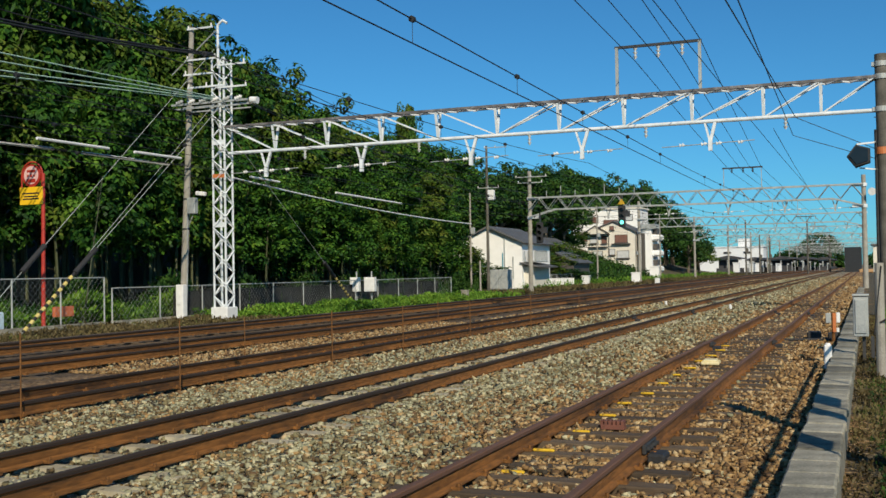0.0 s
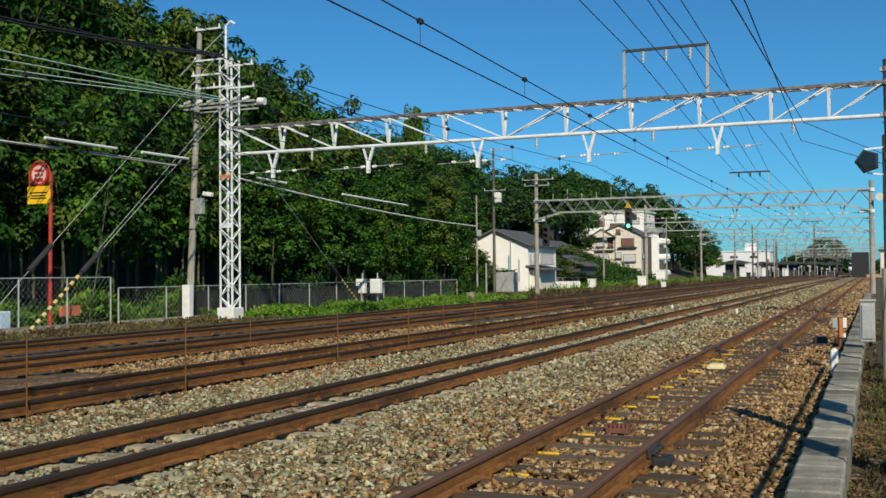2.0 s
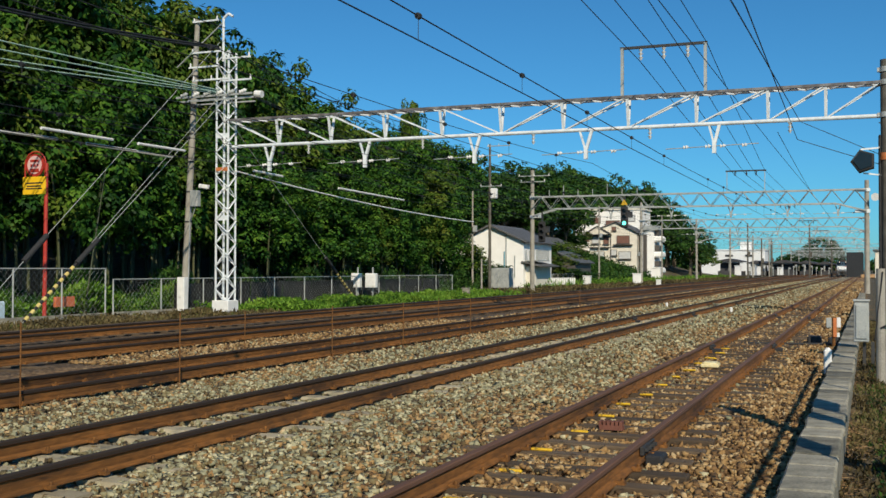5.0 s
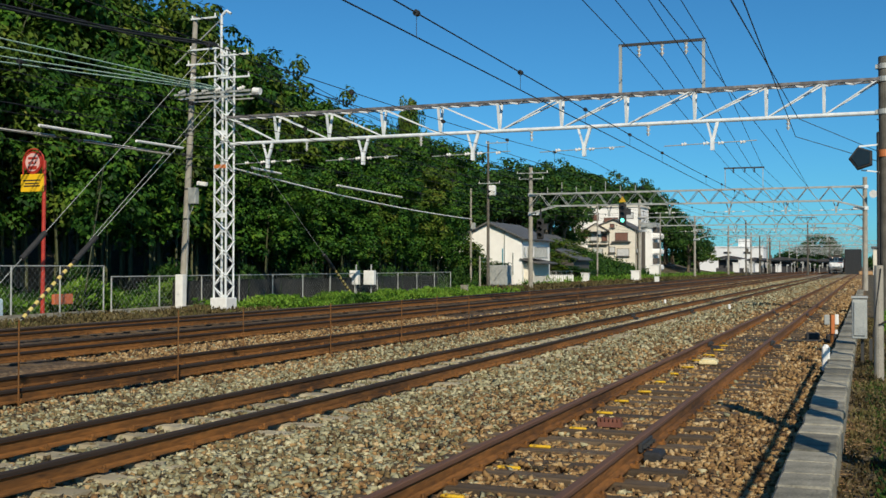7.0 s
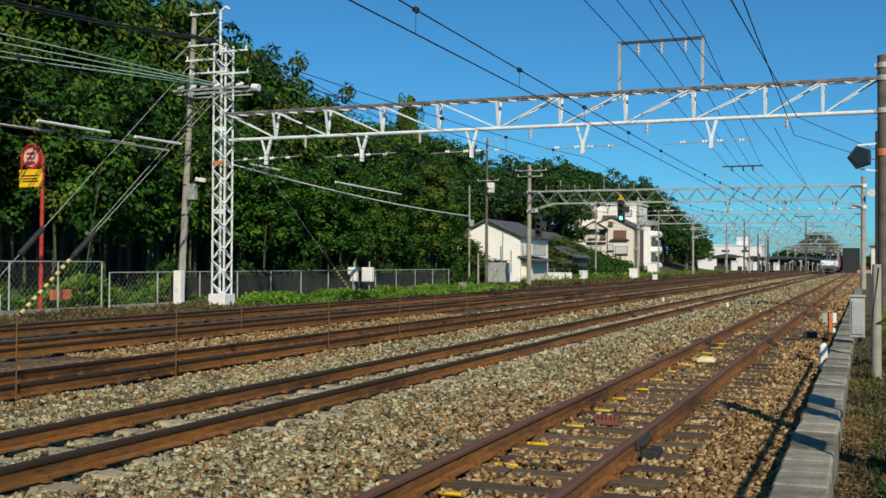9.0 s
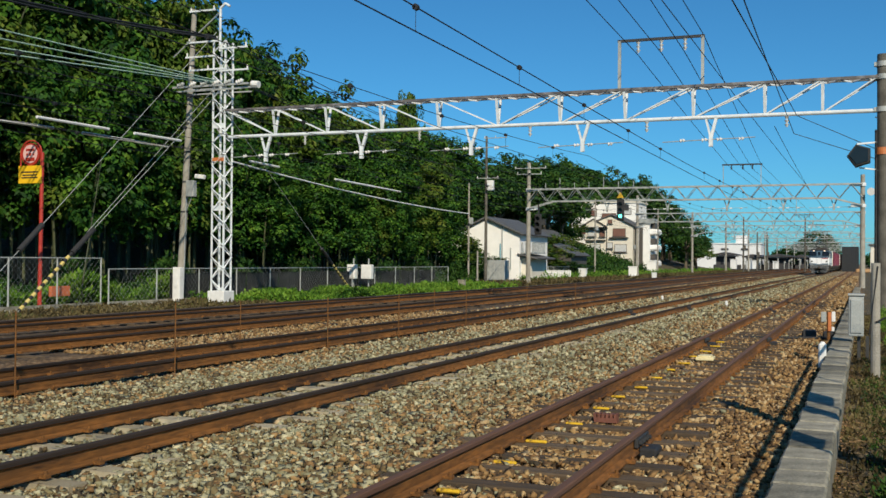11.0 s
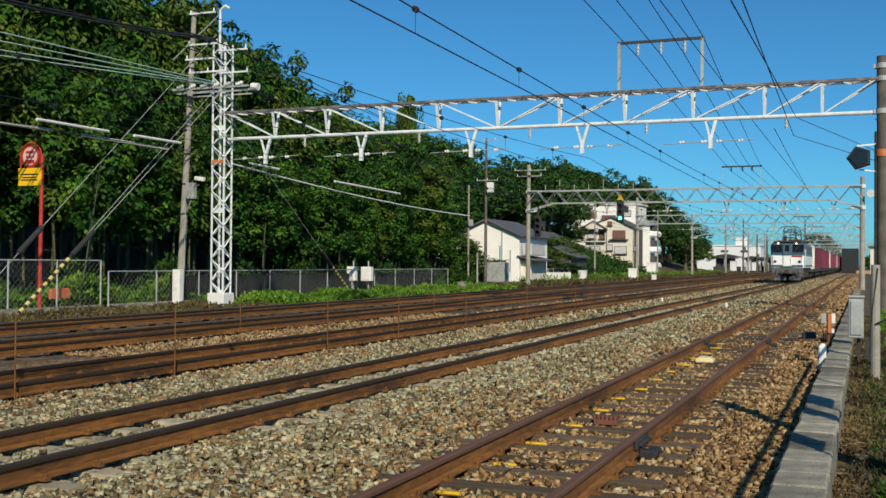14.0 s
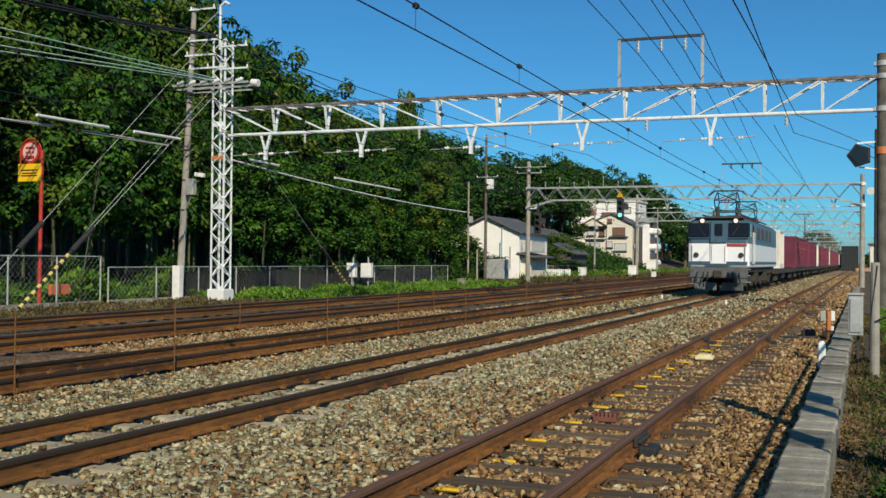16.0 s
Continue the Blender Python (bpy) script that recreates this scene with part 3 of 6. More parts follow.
def far_gantry(y, x0=-26.7, x1=-0.14, zt=7.6, zb=6.55, big=False):
    """A plainer gantry farther along: two concrete poles and a warren-braced box beam."""
    g = thing("overhead_gantry", None, "grey lattice gantry on concrete poles over the tracks", "gantry", "overhead gantries")
    for x in (x0, x1):
        bm = B()
        rod(bm, (x, y, -0.6), (x, y, 9.9 if x == x0 else 8.3), 0.21, 0.16, 12)
        part("pole", bm, M_pole, g)
    for z in (zt, zb):
        for yy in (y - 0.35, y + 0.35):
            bm = B()
            if z == zt:
                bar(bm, (x0, yy, z), (x1, yy, z), 0.10)
            else:
                bar(bm, (x0 + 2.2, yy, z), (x1 - 2.2, yy, z), 0.10)
                bar(bm, (x0, yy, z - 0.6), (x0 + 2.2, yy, z), 0.10)
                bar(bm, (x1 - 2.2, yy, z), (x1, yy, z - 0.6), 0.10)
            part("chord", bm, M_galv_dull, g)
    n = 32
    for yy in (y - 0.35, y + 0.35):
        bm = B()
        tube(bm, [(x0 + (x1 - x0) * i / n, yy, zt if i % 2 else zb) for i in range(n + 1)], 0.045, 4)
        part("lacing", bm, M_galv_dull, g)
    if big:
        for i in range(7):
            bm = B()
            bar(bm, (x0 + 1.5 + i * 1.25, y, zt), (x0 + 1.5 + i * 1.25, y, zt + (0.95 if i % 3 == 1 else 0.55)), 0.05)
            part("rail_post", bm, M_galv_dull, g)
    for x in (-19.9, -14.9, -10.2, -5.9, -2.2):
        steady(g, x, y, zb, 0.95, 0.45, M_galv_dull)
    for z, xa, xb in ((9.4, x0 - 1.2, x0 + 1.6), (8.9, x0 - 1.0, x0 + 1.2)):
        cross_arm(g, xa, xb, y - 0.2, z, 3)
    bm = B()
    bar(bm, (-10.6, y, zt + 1.7), (-7.5, y, zt + 1.7), 0.11)
    ff = part("feeder_crossbar", bm, M_dark_steel, g)
    for x in (-10.5, -7.6):
        bm = B()
        bar(bm, (x, y, zt), (x, y, zt + 1.7), 0.05)
        part("frame_post", bm, M_galv_dull, ff)
    for x in (-9.86, -8.99, -8.25):
        bm = B()
        insulator(bm, (x, y, zt + 1.65), (x, y, zt + 1.3), 0.09, 3)
        part("insulator", bm, M_insul_dark, ff)
    for x in (x0, x1):
        for z in (zt - 0.05, zb - 0.62):
            bm = B()
            rod(bm, (x, y, z - 0.13), (x, y, z + 0.13), 0.25, seg=12)
            box(bm, (x + (0.5 if x == x0 else -0.5), y, z), (0.7, 0.5, 0.22), bevel=0.02)
            part("clamp", bm, M_galv, g)
    return g


far_gantry(86.5, big=True)
for yy in (133, 179, 225, 271, 317, 363, 409, 455):
    far_gantry(yy, x1=-0.14 if yy < 240 else 3.0)


# ---- wires ----
def wire(name, pts, r, material, label, group, sag=0.0, n=10):
    """A hanging wire through the points, sagging in each span."""
    bm = B()
    line = [Vector(pts[0])]
    for a, b in zip(pts, pts[1:]):
        a, b = Vector(a), Vector(b)
        for i in range(1, n + 1):
            s = i / n
            line.append(a.lerp(b, s) - Vector((0, 0, 4 * sag * s * (1 - s))))
    tube(bm, line, r, 5)
    return solo(name, bm, material, label, "wire", group)


SPANS = [-6.0, G1, 86.5, 133, 179, 225, 271, 317, 363, 409, 455]
def hang(zm, i, tx):
    """Height of the messenger at the i-th support; low over the nearest spans of the train's track."""
    return (5.45, 5.24, 5.75)[i] if tx == -6.3 and i < 3 else zm


for tx, zc, zm in ((-6.3, 4.93, 5.8), (-10.0, 4.85, 5.6), (-14.0, 4.9, 5.6), (-17.8, 4.9, 5.6), (-21.6, 4.9, 5.6)):
    wire("contact_wire", [(tx, y, zc) for y in SPANS], 0.012 if tx > -7 else 0.009, M_wire, "thin dark contact wire above a track", "overhead wires", 0.0, 1)
    bm = B()
    line = []
    for i, (a, b) in enumerate(zip(SPANS, SPANS[1:])):
        sag = 0.06 if tx == -6.3 and i < 2 else 0.5
        for j in range(10):
            q = j / 10
            line.append((tx, a + (b - a) * q, hang(zm, i, tx) * (1 - q) + hang(zm, i + 1, tx) * q - 4 * sag * q * (1 - q)))
    tube(bm, line, 0.012 if tx > -7 else 0.009, 5)
    solo("messenger_wire", bm, M_wire, "dark messenger wire above a track", "wire", "overhead wires")
    bm = B()
    for i, (a, b) in enumerate(zip(SPANS[:4], SPANS[1:5])):
        sag = 0.06 if tx == -6.3 and i < 2 else 0.5
        for j in range(1, 9):
            q = j / 9
            y = a + (b - a) * q
            zz = hang(zm, i, tx) * (1 - q) + hang(zm, i + 1, tx) * q - 4 * sag * q * (1 - q)
            rod(bm, (tx, y, zc), (tx, y, zz), 0.005, seg=4, caps=False)
            rod(bm, (tx, y - 0.04, zz), (tx, y + 0.04, zz), 0.05, seg=8)
    solo("droppers", bm, M_wire, "thin droppers with small clamps between two wires", "droppers", "overhead wires", "stuff")
# the siding's wires end at an anchor on the pole
wire("messenger_wire", [(-2.0, -6, 4.6), (-2.0, 17.2, 5.72), (-2.3, G1, 6.85), (0.38, G1, 5.55)], 0.013, M_wire, "dark messenger wire of the siding, anchored at the pole", "overhead wires", 0.0, 4)
wire("contact_wire", [(-2.0, -6, 5.43), (-2.0, 19.0, 6.15), (-2.4, G1, 6.2), (0.38, G1, 5.2)], 0.013, M_wire, "dark contact wire of the siding, anchored at the pole", "overhead wires", 0.0, 4)
wire("messenger_wire", [(-3.08, G1, 6.5), (-4.2, 86.5, 7.6), (-4.2, 133, 7.6)], 0.013, M_wire, "dark wire between two gantries", "overhead wires", 0.05, 6)
for pts in (((-8.05, -6, 10.9), (-8.12, G1, 9.45), (-9.86, 86.5, 8.95), (-9.86, 271, 8.95)),
            ((-7.2, -6, 11.3), (-7.19, G1, 9.42), (-8.99, 86.5, 8.95), (-8.99, 271, 8.95)),
            ((-6.3, -6, 12.2), (-6.32, G1, 9.4), (-8.25, 86.5, 8.95), (-8.25, 271, 8.95)),
            ((-5.1, -6, 8.8), (-5.32, G1, 8.85), (-4.32, 86.5, 7.75), (-4.32, 271, 7.75)),
            ((-5.6, -6, 11.8), (-5.63, G1, 10.02), (-7.6, 86.5, 9.3), (-7.6, 271, 9.3))):
    wire("feeder_wire", pts, 0.016, M_wire, "dark feeder wire high over the tracks", "feeder wires", 0.08, 8)


# ---- woods ----
def leaves(rng, centres, outs, per, length, width, spread, droop, flat=0.6):
    """Rhombic leaves in sprays round the centres: arrays of verts and quads."""
    c = np.repeat(np.asarray(centres, float), per, 0)
    o = np.repeat(np.asarray(outs, float), per, 0)
    k = len(c)
    off = rng.normal(size=(k, 3)) * spread * np.array([1, 1, flat])
    c = c + off
    d = o * 0.7 + rng.normal(size=(k, 3)) * 0.55 + np.array([0, 0, -droop])
    d /= np.linalg.norm(d, axis=1)[:, None]
    nrm = o * 0.5 + np.array([0, 0, 0.8]) + rng.normal(size=(k, 3)) * 0.45
    s = np.cross(d, nrm)
    s /= np.linalg.norm(s, axis=1)[:, None] + 1e-9
    ln = length * rng.uniform(0.6, 1.3, (k, 1))
    w = width * rng.uniform(0.6, 1.3, (k, 1))
    v = np.stack([c, c + d * ln * 0.45 + s * w * 0.5, c + d * ln, c + d * ln * 0.45 - s * w * 0.5], 1).reshape(-1, 3)
    return v, np.arange(4 * k).reshape(-1, 4)


def domes(rng, centres, outs, per, radius, length, width, tall=0.8):
    """Rounded tufts: leaves lie over each tuft like shingles, tips hanging down and out."""
    c = np.repeat(np.asarray(centres, float), per, 0)
    o = np.repeat(np.asarray(outs, float), per, 0)
    k = len(c)
    n = rng.normal(size=(k, 3)) + o * 0.55 + np.array([0, 0, 0.55])
    n /= np.linalg.norm(n, axis=1)[:, None]
    rad = radius * np.repeat(rng.uniform(0.65, 1.35, (len(centres), 1)), per, 0) * rng.uniform(0.72, 1.05, (k, 1))
    c = c + n * rad * np.array([1, 1, tall]) - np.array([0, 0, 0.25]) * rad * (1 - n[:, 2:3])
    up = n + rng.normal(size=(k, 3)) * 0.16
    d = np.array([0, 0, -1.0]) + n * 0.3 + rng.normal(size=(k, 3)) * 0.34
    d -= up * (d * up).sum(1)[:, None] / (up * up).sum(1)[:, None] * 0.8
    d /= np.linalg.norm(d, axis=1)[:, None] + 1e-9
    s = np.cross(d, up)
    s /= np.linalg.norm(s, axis=1)[:, None] + 1e-9
    ln = length * rng.uniform(0.6, 1.3, (k, 1))
    w = width * rng.uniform(0.7, 1.3, (k, 1))
    v = np.stack([c, c + d * ln * 0.45 + s * w * 0.5, c + d * ln, c + d * ln * 0.45 - s * w * 0.5], 1).reshape(-1, 3)
    return v, np.arange(4 * k).reshape(-1, 4)


def bamboo(seed, material, height=13.0, per=54, size=0.26):
    """A leaning culm bunch with drooping leaf sprays over its upper parts."""
    rng = np.random.default_rng(seed)
    t = thing("bamboo", None, "tall bamboo with drooping green leaf sprays", "bamboo", "bamboo grove")
    cs, os_ = [], []
    for k in range(3):
        a = rng.uniform(0, 6.28)
        base = np.array([math.cos(a), math.sin(a), 0]) * rng.uniform(0.2, 0.9)
        lean = np.array([math.cos(a + rng.normal()), math.sin(a + rng.normal()), 0]) * rng.uniform(0.5, 1.6)
        hh = height * rng.uniform(0.8, 1.0)
        pts = [base + lean * (s ** 2.4) + np.array([0, 0, hh * (s - 0.06 * s ** 4)]) for s in np.linspace(0, 1, 8)]
        bm = B()
        tube(bm, pts, [0.055 * (1 - i / 8) for i in range(8)], 6)
        part("culm", bm, M_culm, t)
        for j in range(34):
            s = rng.uniform(0.22, 1.0) ** 0.8
            i = min(6, int(s * 7))
            p = pts[i] + (pts[i + 1] - pts[i]) * (s * 7 - i)
            b = rng.uniform(0, 6.28)
            r = rng.uniform(0.2, 1.0) ** 0.7 * (1.9 - 1.2 * s)
            o = np.array([math.cos(b), math.sin(b), 0.1])
            cs.append(p + o * r + np.array([0, 0, rng.normal() * 0.25]))
            os_.append(o)
    v, f = domes(rng, cs, os_, per, 0.40, size, size * 0.5, 1.35)
    part("crown", mesh_np("crown", v, f, material), None, t)
    return t


def broadleaf(seed, material, height=11.0, width=3.4, label="dense dark green broadleaf tree", nl=0.48):
    """A tapered trunk, limbs and a lobed crown of small leaves."""
    rng = np.random.default_rng(seed)
    t = thing("tree", None, label, "tree", "trees on the slope")
    bm = B()
    rod(bm, (0, 0, 0), (0.2, 0, height * 0.5), 0.22, 0.13, 8)
    tips = []
    for i in range(9):
        a = i * 2.4 + rng.normal() * 0.3
        z = height * (0.38 + 0.05 * i)
        r = width * rng.uniform(0.35, 0.75)
        e = np.array([math.cos(a) * r, math.sin(a) * r, z + height * rng.uniform(0.05, 0.22)])
        rod(bm, (0.15, 0, min(z, height * 0.5) * 0.9), e, 0.09, 0.03, 6)
        tips.append(e)
    tips.append(np.array([0, 0, height * 0.92]))
    part("trunk", bm, M_bark, t)
    cs, os_ = [], []
    for e in tips:
        lr = width * rng.uniform(0.34, 0.5)
        for j in range(20):
            o = rng.normal(size=3)
            o[2] = o[2] * 0.9 + 0.25
            o /= np.linalg.norm(o)
            cs.append(e + o * lr * rng.uniform(0.6, 1.05) * np.array([1, 1, 0.8]))
            os_.append(o)
    v, f = domes(rng, cs, os_, 18, 0.5, nl * 0.8, nl * 0.5, 0.9)
    part("crown", mesh_np("crown", v, f, material), None, t)
    return t


def at(x, y, turn=0.0, s=1.0, sz=None, dz=0.0):
    return pose(x, y, ground_height(x, y) + dz, 0, 0, turn) @ Matrix.Diagonal((s, s, sz or s, 1))


def crest(y):
    """How high the tops stand on the slope's near edge, along the line."""
    ks = [(0, 17), (38, 17.6), (44, 15.8), (50, 14.4), (56, 13.6), (63, 12.9), (72, 11.2), (78, 11.2), (90, 11.2), (102, 10.6), (112, 10.8), (130, 13), (150, 13.6), (180, 15), (200, 15.4), (215, 13.2), (235, 12), (257, 10.5), (266, 5)]
    for (a, p), (b, q) in zip(ks, ks[1:]):
        if a <= y <= b:
            return p + (q - p) * (y - a) / (b - a)
    return ks[0][1] if y < 0 else ks[-1][1]


rnd = random.Random(11)
KINDS = [bamboo(s, M_bamboo) for s in (1, 2, 3)] + [bamboo(4, M_leaf_yellow), bamboo(7, M_leaf_yellow), bamboo(8, M_bamboo)]
COARSE = [bamboo(s, M_bamboo, per=34, size=0.34) for s in (12, 13)] + [bamboo(14, M_leaf_yellow, per=34, size=0.34)]
BROAD = [broadleaf(20 + i, M_leaf_dark) for i in range(3)] + [broadleaf(31, M_leaf_yellow, label="yellow-green broadleaf tree turning in autumn")]
protos = list(KINDS) + COARSE + list(BROAD)
first = {}


def plant(proto, m):
    """The first of a kind stands itself; later ones are copies."""
    if proto not in first:
        first[proto] = True
        proto.matrix_basis = m
        return proto
    return copy_thing(proto, m @ Matrix.Diagonal((*(1 / k for k in proto.scale), 1)))


def grow(proto, x, y, tall, natural, wide=1.0):
    if (-60 < x and 190 < y < 232) or (128 < y < 201 and -0.272 < x / y < -0.18 and tall > 6) or (-44 < x and 98 < y < 113 and tall > 6) or (-48 < x and 127 < y < 155 and tall > 7):
        return
    natural = 12.2
    sz = tall / natural
    plant(proto, at(x, y, rnd.uniform(0, 360), wide * (0.6 + 0.4 * sz), sz))


def ridge(y):
    """Height of the grove's ridge, 39.5 metres to the side, along the railway."""
    return float(np.interp(y, [30, 55, 61, 64, 66, 69, 72, 76, 82, 93, 99, 104, 111, 120], [21, 18.8, 17.5, 16.6, 15.3, 15.4, 15.8, 14.2, 14.6, 14.6, 13.6, 12.2, 12.8, 13.1]))


def grow_row(kinds, x, y0, y1, step, lo, hi, wide):
    """A row of bamboo whose tops keep under the ridge line as seen from the railway."""
    y = y0
    while y < y1:
        xx = x + rnd.uniform(-1.1, 1.1)
        top = (ridge(y * 39.5 / -xx) - 1.5) * -xx / 39.5 + 1.5
        grow(kinds[rnd.randrange(len(kinds))], xx, y, (top - ground_height(xx, y) - 0.7) * rnd.uniform(lo, hi), 13, wide)
        y += step * rnd.uniform(0.85, 1.15)


grow_row([KINDS[i] for i in (0, 1, 2, 3, 5)], -36.2, 24, 92, 2.0, 0.5, 0.78, 1.55)      # near edge of the grove
grow_row(KINDS, -39.3, 26, 98, 2.3, 0.8, 0.97, 1.6)
grow_row(KINDS, -41.0, 54, 101, 2.4, 0.92, 1.0, 1.5)
grow_row(COARSE, -44.8, 30, 116, 2.6, 0.78, 0.96, 1.8)
grow_row(COARSE, -55, 42, 120, 4.0, 0.75, 0.9, 2.2)
# slim taller crown above the grove
for y, top in ((86.0, 15.6), (87.8, 16.5), (89.6, 16.3)):
    grow(KINDS[int(y) % 4], -39.5, y, top, 13, 0.8)
# woods behind the houses, farther along
y = 112.0
while y < 268:
    for x, g in ((-46, 1.18), (-52, 1.34), (-60, 1.52)):
        if y < -x * 2.4:
            continue
        k = rnd.choice(BROAD[:3] if y > 120 else BROAD + KINDS[:2])
        yy = y + rnd.uniform(-2, 2)
        grow(k, x + rnd.uniform(-2, 2), yy, max(4, (crest(yy * 38 / -x) + 1) * g * rnd.uniform(0.76, 1.02) - ground_height(x, yy) * 0.7), 11.5, 1.8)
    y += 5.0
for y, x, h in ((212, -37, 11), (220, -37.5, 13), (229, -37, 12.5), (238, -37, 12), (247, -38, 11.5), (255, -37, 9), (205, -40, 14), (262, -38, 6), (97, -38.0, 4.5), (98.5, -36.9, 3.6), (114, -37, 5.5), (118, -35, 4.0), (121, -38.5, 6.0), (124, -35.8, 2.6), (126.5, -33.4, 2.0), (138, -40, 5.0), (188, -50.5, 5.0), (182, -49.5, 4.0), (176, -49, 4.5)):
    grow(rnd.choice(BROAD), x, y, h, 11.5, 1.6)
for y, x, h, wd in ((143, -50.5, 12.3, 1.5), (150, -51, 12.5, 1.5), (158, -51.6, 12.5, 1.5), (166, -52.3, 13.5, 1.5), (175, -54, 14.5, 1.5), (242, -58, 17.5, 1.2), (243, -49.5, 18.5, 1.0), (241, -64, 18.0, 1.4), (244, -71.5, 16.5, 1.5)):
    grow(rnd.choice(BROAD[:3]), x, y, h, 11.5, wd)
for y, x, h in ((466, -14.5, 15), (478, -19, 17), (492, -13.5, 12), (500, -25, 14), (486, -31, 11)):
    grow(rnd.choice(BROAD[:3]), x, y, h, 11.5, 1.7)
for p in protos:
    if p not in first:
        for o in (*p.children_recursive, p):
            bpy.data.objects.remove(o)


def bush_strip(name, x0, x1, y0, y1, n, size, hgt, material, label, seed):
    """Low growth as one mass of leaves."""
    rng = np.random.default_rng(seed)
    cx, cy = rng.uniform(x0, x1, n), rng.uniform(y0, y1, n)
    hh = hgt * rng.uniform(0.15, 1.0, n) * (0.6 + 0.4 * np.sin(cy * 0.9 + cx))
    cz = np.array([ground_height(a, b) for a, b in zip(cx, cy)]) + np.abs(hh)
    o = rng.normal(size=(n, 3))
    o[:, 2] = np.abs(o[:, 2]) + 0.4
    o /= np.linalg.norm(o, axis=1)[:, None]
    v, f = leaves(rng, np.stack([cx, cy, cz], 1), o, 9, size, size * 0.42, size * 0.6, -0.1)
    return solo(name, mesh_np(name, v, f, material), None, label, "plants", kind="stuff")


bush_strip("weeds", -29.6, -24.6, 42, 78, 3600, 0.20, 0.45, M_weed, "bright green weeds along the fence", 1)
bush_strip("weeds", -33.8, -31.0, 24, 44, 2600, 0.26, 1.25, M_weed, "green climbing weeds behind the fence", 2)
bush_strip("weeds", -35, -29.5, 100, 262, 1500, 0.36, 0.6, M_weed, "green weeds along the verge", 3)
bush_strip("dry_grass", -28.6, -24.5, 20, 42, 1500, 0.16, 0.14, M_grass_dry, "dry brown grass on the verge", 4)
bush_strip("dry_grass", -30, -24.5, 76, 250, 4200, 0.26, 0.25, M_grass_dry, "dry grass beside the tracks", 5)
bush_strip("bushes", -52, -36.5, 151, 197, 2600, 0.5, 1.3, M_leaf_dark, "dark green bushes on the slope below the houses", 11)
bush_strip("dry_grass", -0.2, 2.0, 5, 40, 7000, 0.06, 0.05, M_grass_dry, "short dry grass behind the cable trough", 6)
bush_strip("weeds", 0.45, 2.4, 20, 60, 2600, 0.09, 0.5, M_weed, "green weeds behind the cable trough", 7)
bush_strip("weeds", -37.5, -33.5, 26, 100, 3600, 0.32, 2.0, M_leaf_dark, "dark undergrowth at the foot of the grove", 8)
bush_strip("weeds", 0.0, 1.6, 6, 22, 2200, 0.04, 0.07, M_leaf_dark, "small green weeds in the dry grass", 9)
bush_strip("weeds", 0.1, 1.2, 6.4, 8.6, 700, 0.06, 0.22, M_leaf_dark, "dark low weeds behind the cable trough", 10)


def far_woods(x0, x1, y0, y1, n, hgt, seed):
    """A distant belt of trees as one mass of leaves."""
    rng = np.random.default_rng(seed)
    cx, cy = rng.uniform(x0, x1, n), rng.uniform(y0, y1, n)
    top = hgt * (0.6 + 0.25 * np.sin(cx * 0.13) + 0.15 * np.sin(cx * 0.41 + 1))
    cz = top * rng.uniform(0.02, 1.0, n) ** 0.7
    o = rng.normal(size=(n, 3))
    o[:, 1] = -np.abs(o[:, 1])
    o /= np.linalg.norm(o, axis=1)[:, None]
    v, f = leaves(rng, np.stack([cx, cy, cz], 1), o, 8, 2.4, 1.6, 1.2, 0.1)
    return solo("far_woods", mesh_np("far_woods", v, f, M_leaf_dark), None, "dark belt of distant trees behind the station", "woods", kind="stuff")


far_woods(-260, -60, 560, 600, 2600, 12, 1)
far_woods(-62, -12, 600, 640, 1100, 7.5, 2)
far_woods(2, 60, 600, 640, 900, 7.5, 3)

# ---- verge: fence, posts, signs and guys ----
def fence(y0, y1, x, top, step, label):
    """Wire-mesh panels on round posts with a top rail and a low kerb."""
    f = thing("fence", None, label, "fence", "fences")
    z0 = -0.6
    y = y0
    while y <= y1 + 0.01:
        bm = B()
        rod(bm, (x, y, z0), (x, y, top), 0.035, seg=8)
        part("post", bm, M_galv_dull, f)
        y += step
    bm = B()
    rod(bm, (x, y0, top - 0.02), (x, y1, top - 0.02), 0.025, seg=6)
    part("top_rail", bm, M_galv_dull, f)
    bm = B()
    box(bm, (x, (y0 + y1) / 2, z0 + 0.08), (0.14, y1 - y0, 0.2))
    part("kerb", bm, M_concrete, f)
    bm = B()
    k = 0.28
    n = int((y1 - y0) / k)
    for i in range(n):
        for s in (-1, 1):
            a = y0 + i * k
            h = top - z0 - 0.25
            yy = a + s * h
            zt = top - 0.03
            if yy < y0:
                zt, yy = top - 0.03 - (h - (a - y0)), y0
            if yy > y1:
                zt, yy = z0 + 0.2 + (y1 - a), y1
            if s < 0 and a - h < y0:
                zt = z0 + 0.2 + (a - y0)
            bar(bm, (x, a, z0 + 0.2), (x, yy, zt), 0.004)
    part("wire_mesh", bm, M_galv_dull, f, "diamond wire mesh")
    return f


fence(20.5, 36.1, -30.0, 1.46, 2.6, "tall grey wire-mesh fence with round posts on a kerb")
fence(36.6, 76.2, -30.0, 1.0, 3.3, "long grey wire-mesh fence along the grove")
fence(97, 128, -33.0, 0.9, 2.2, "low grey fence beside the houses")
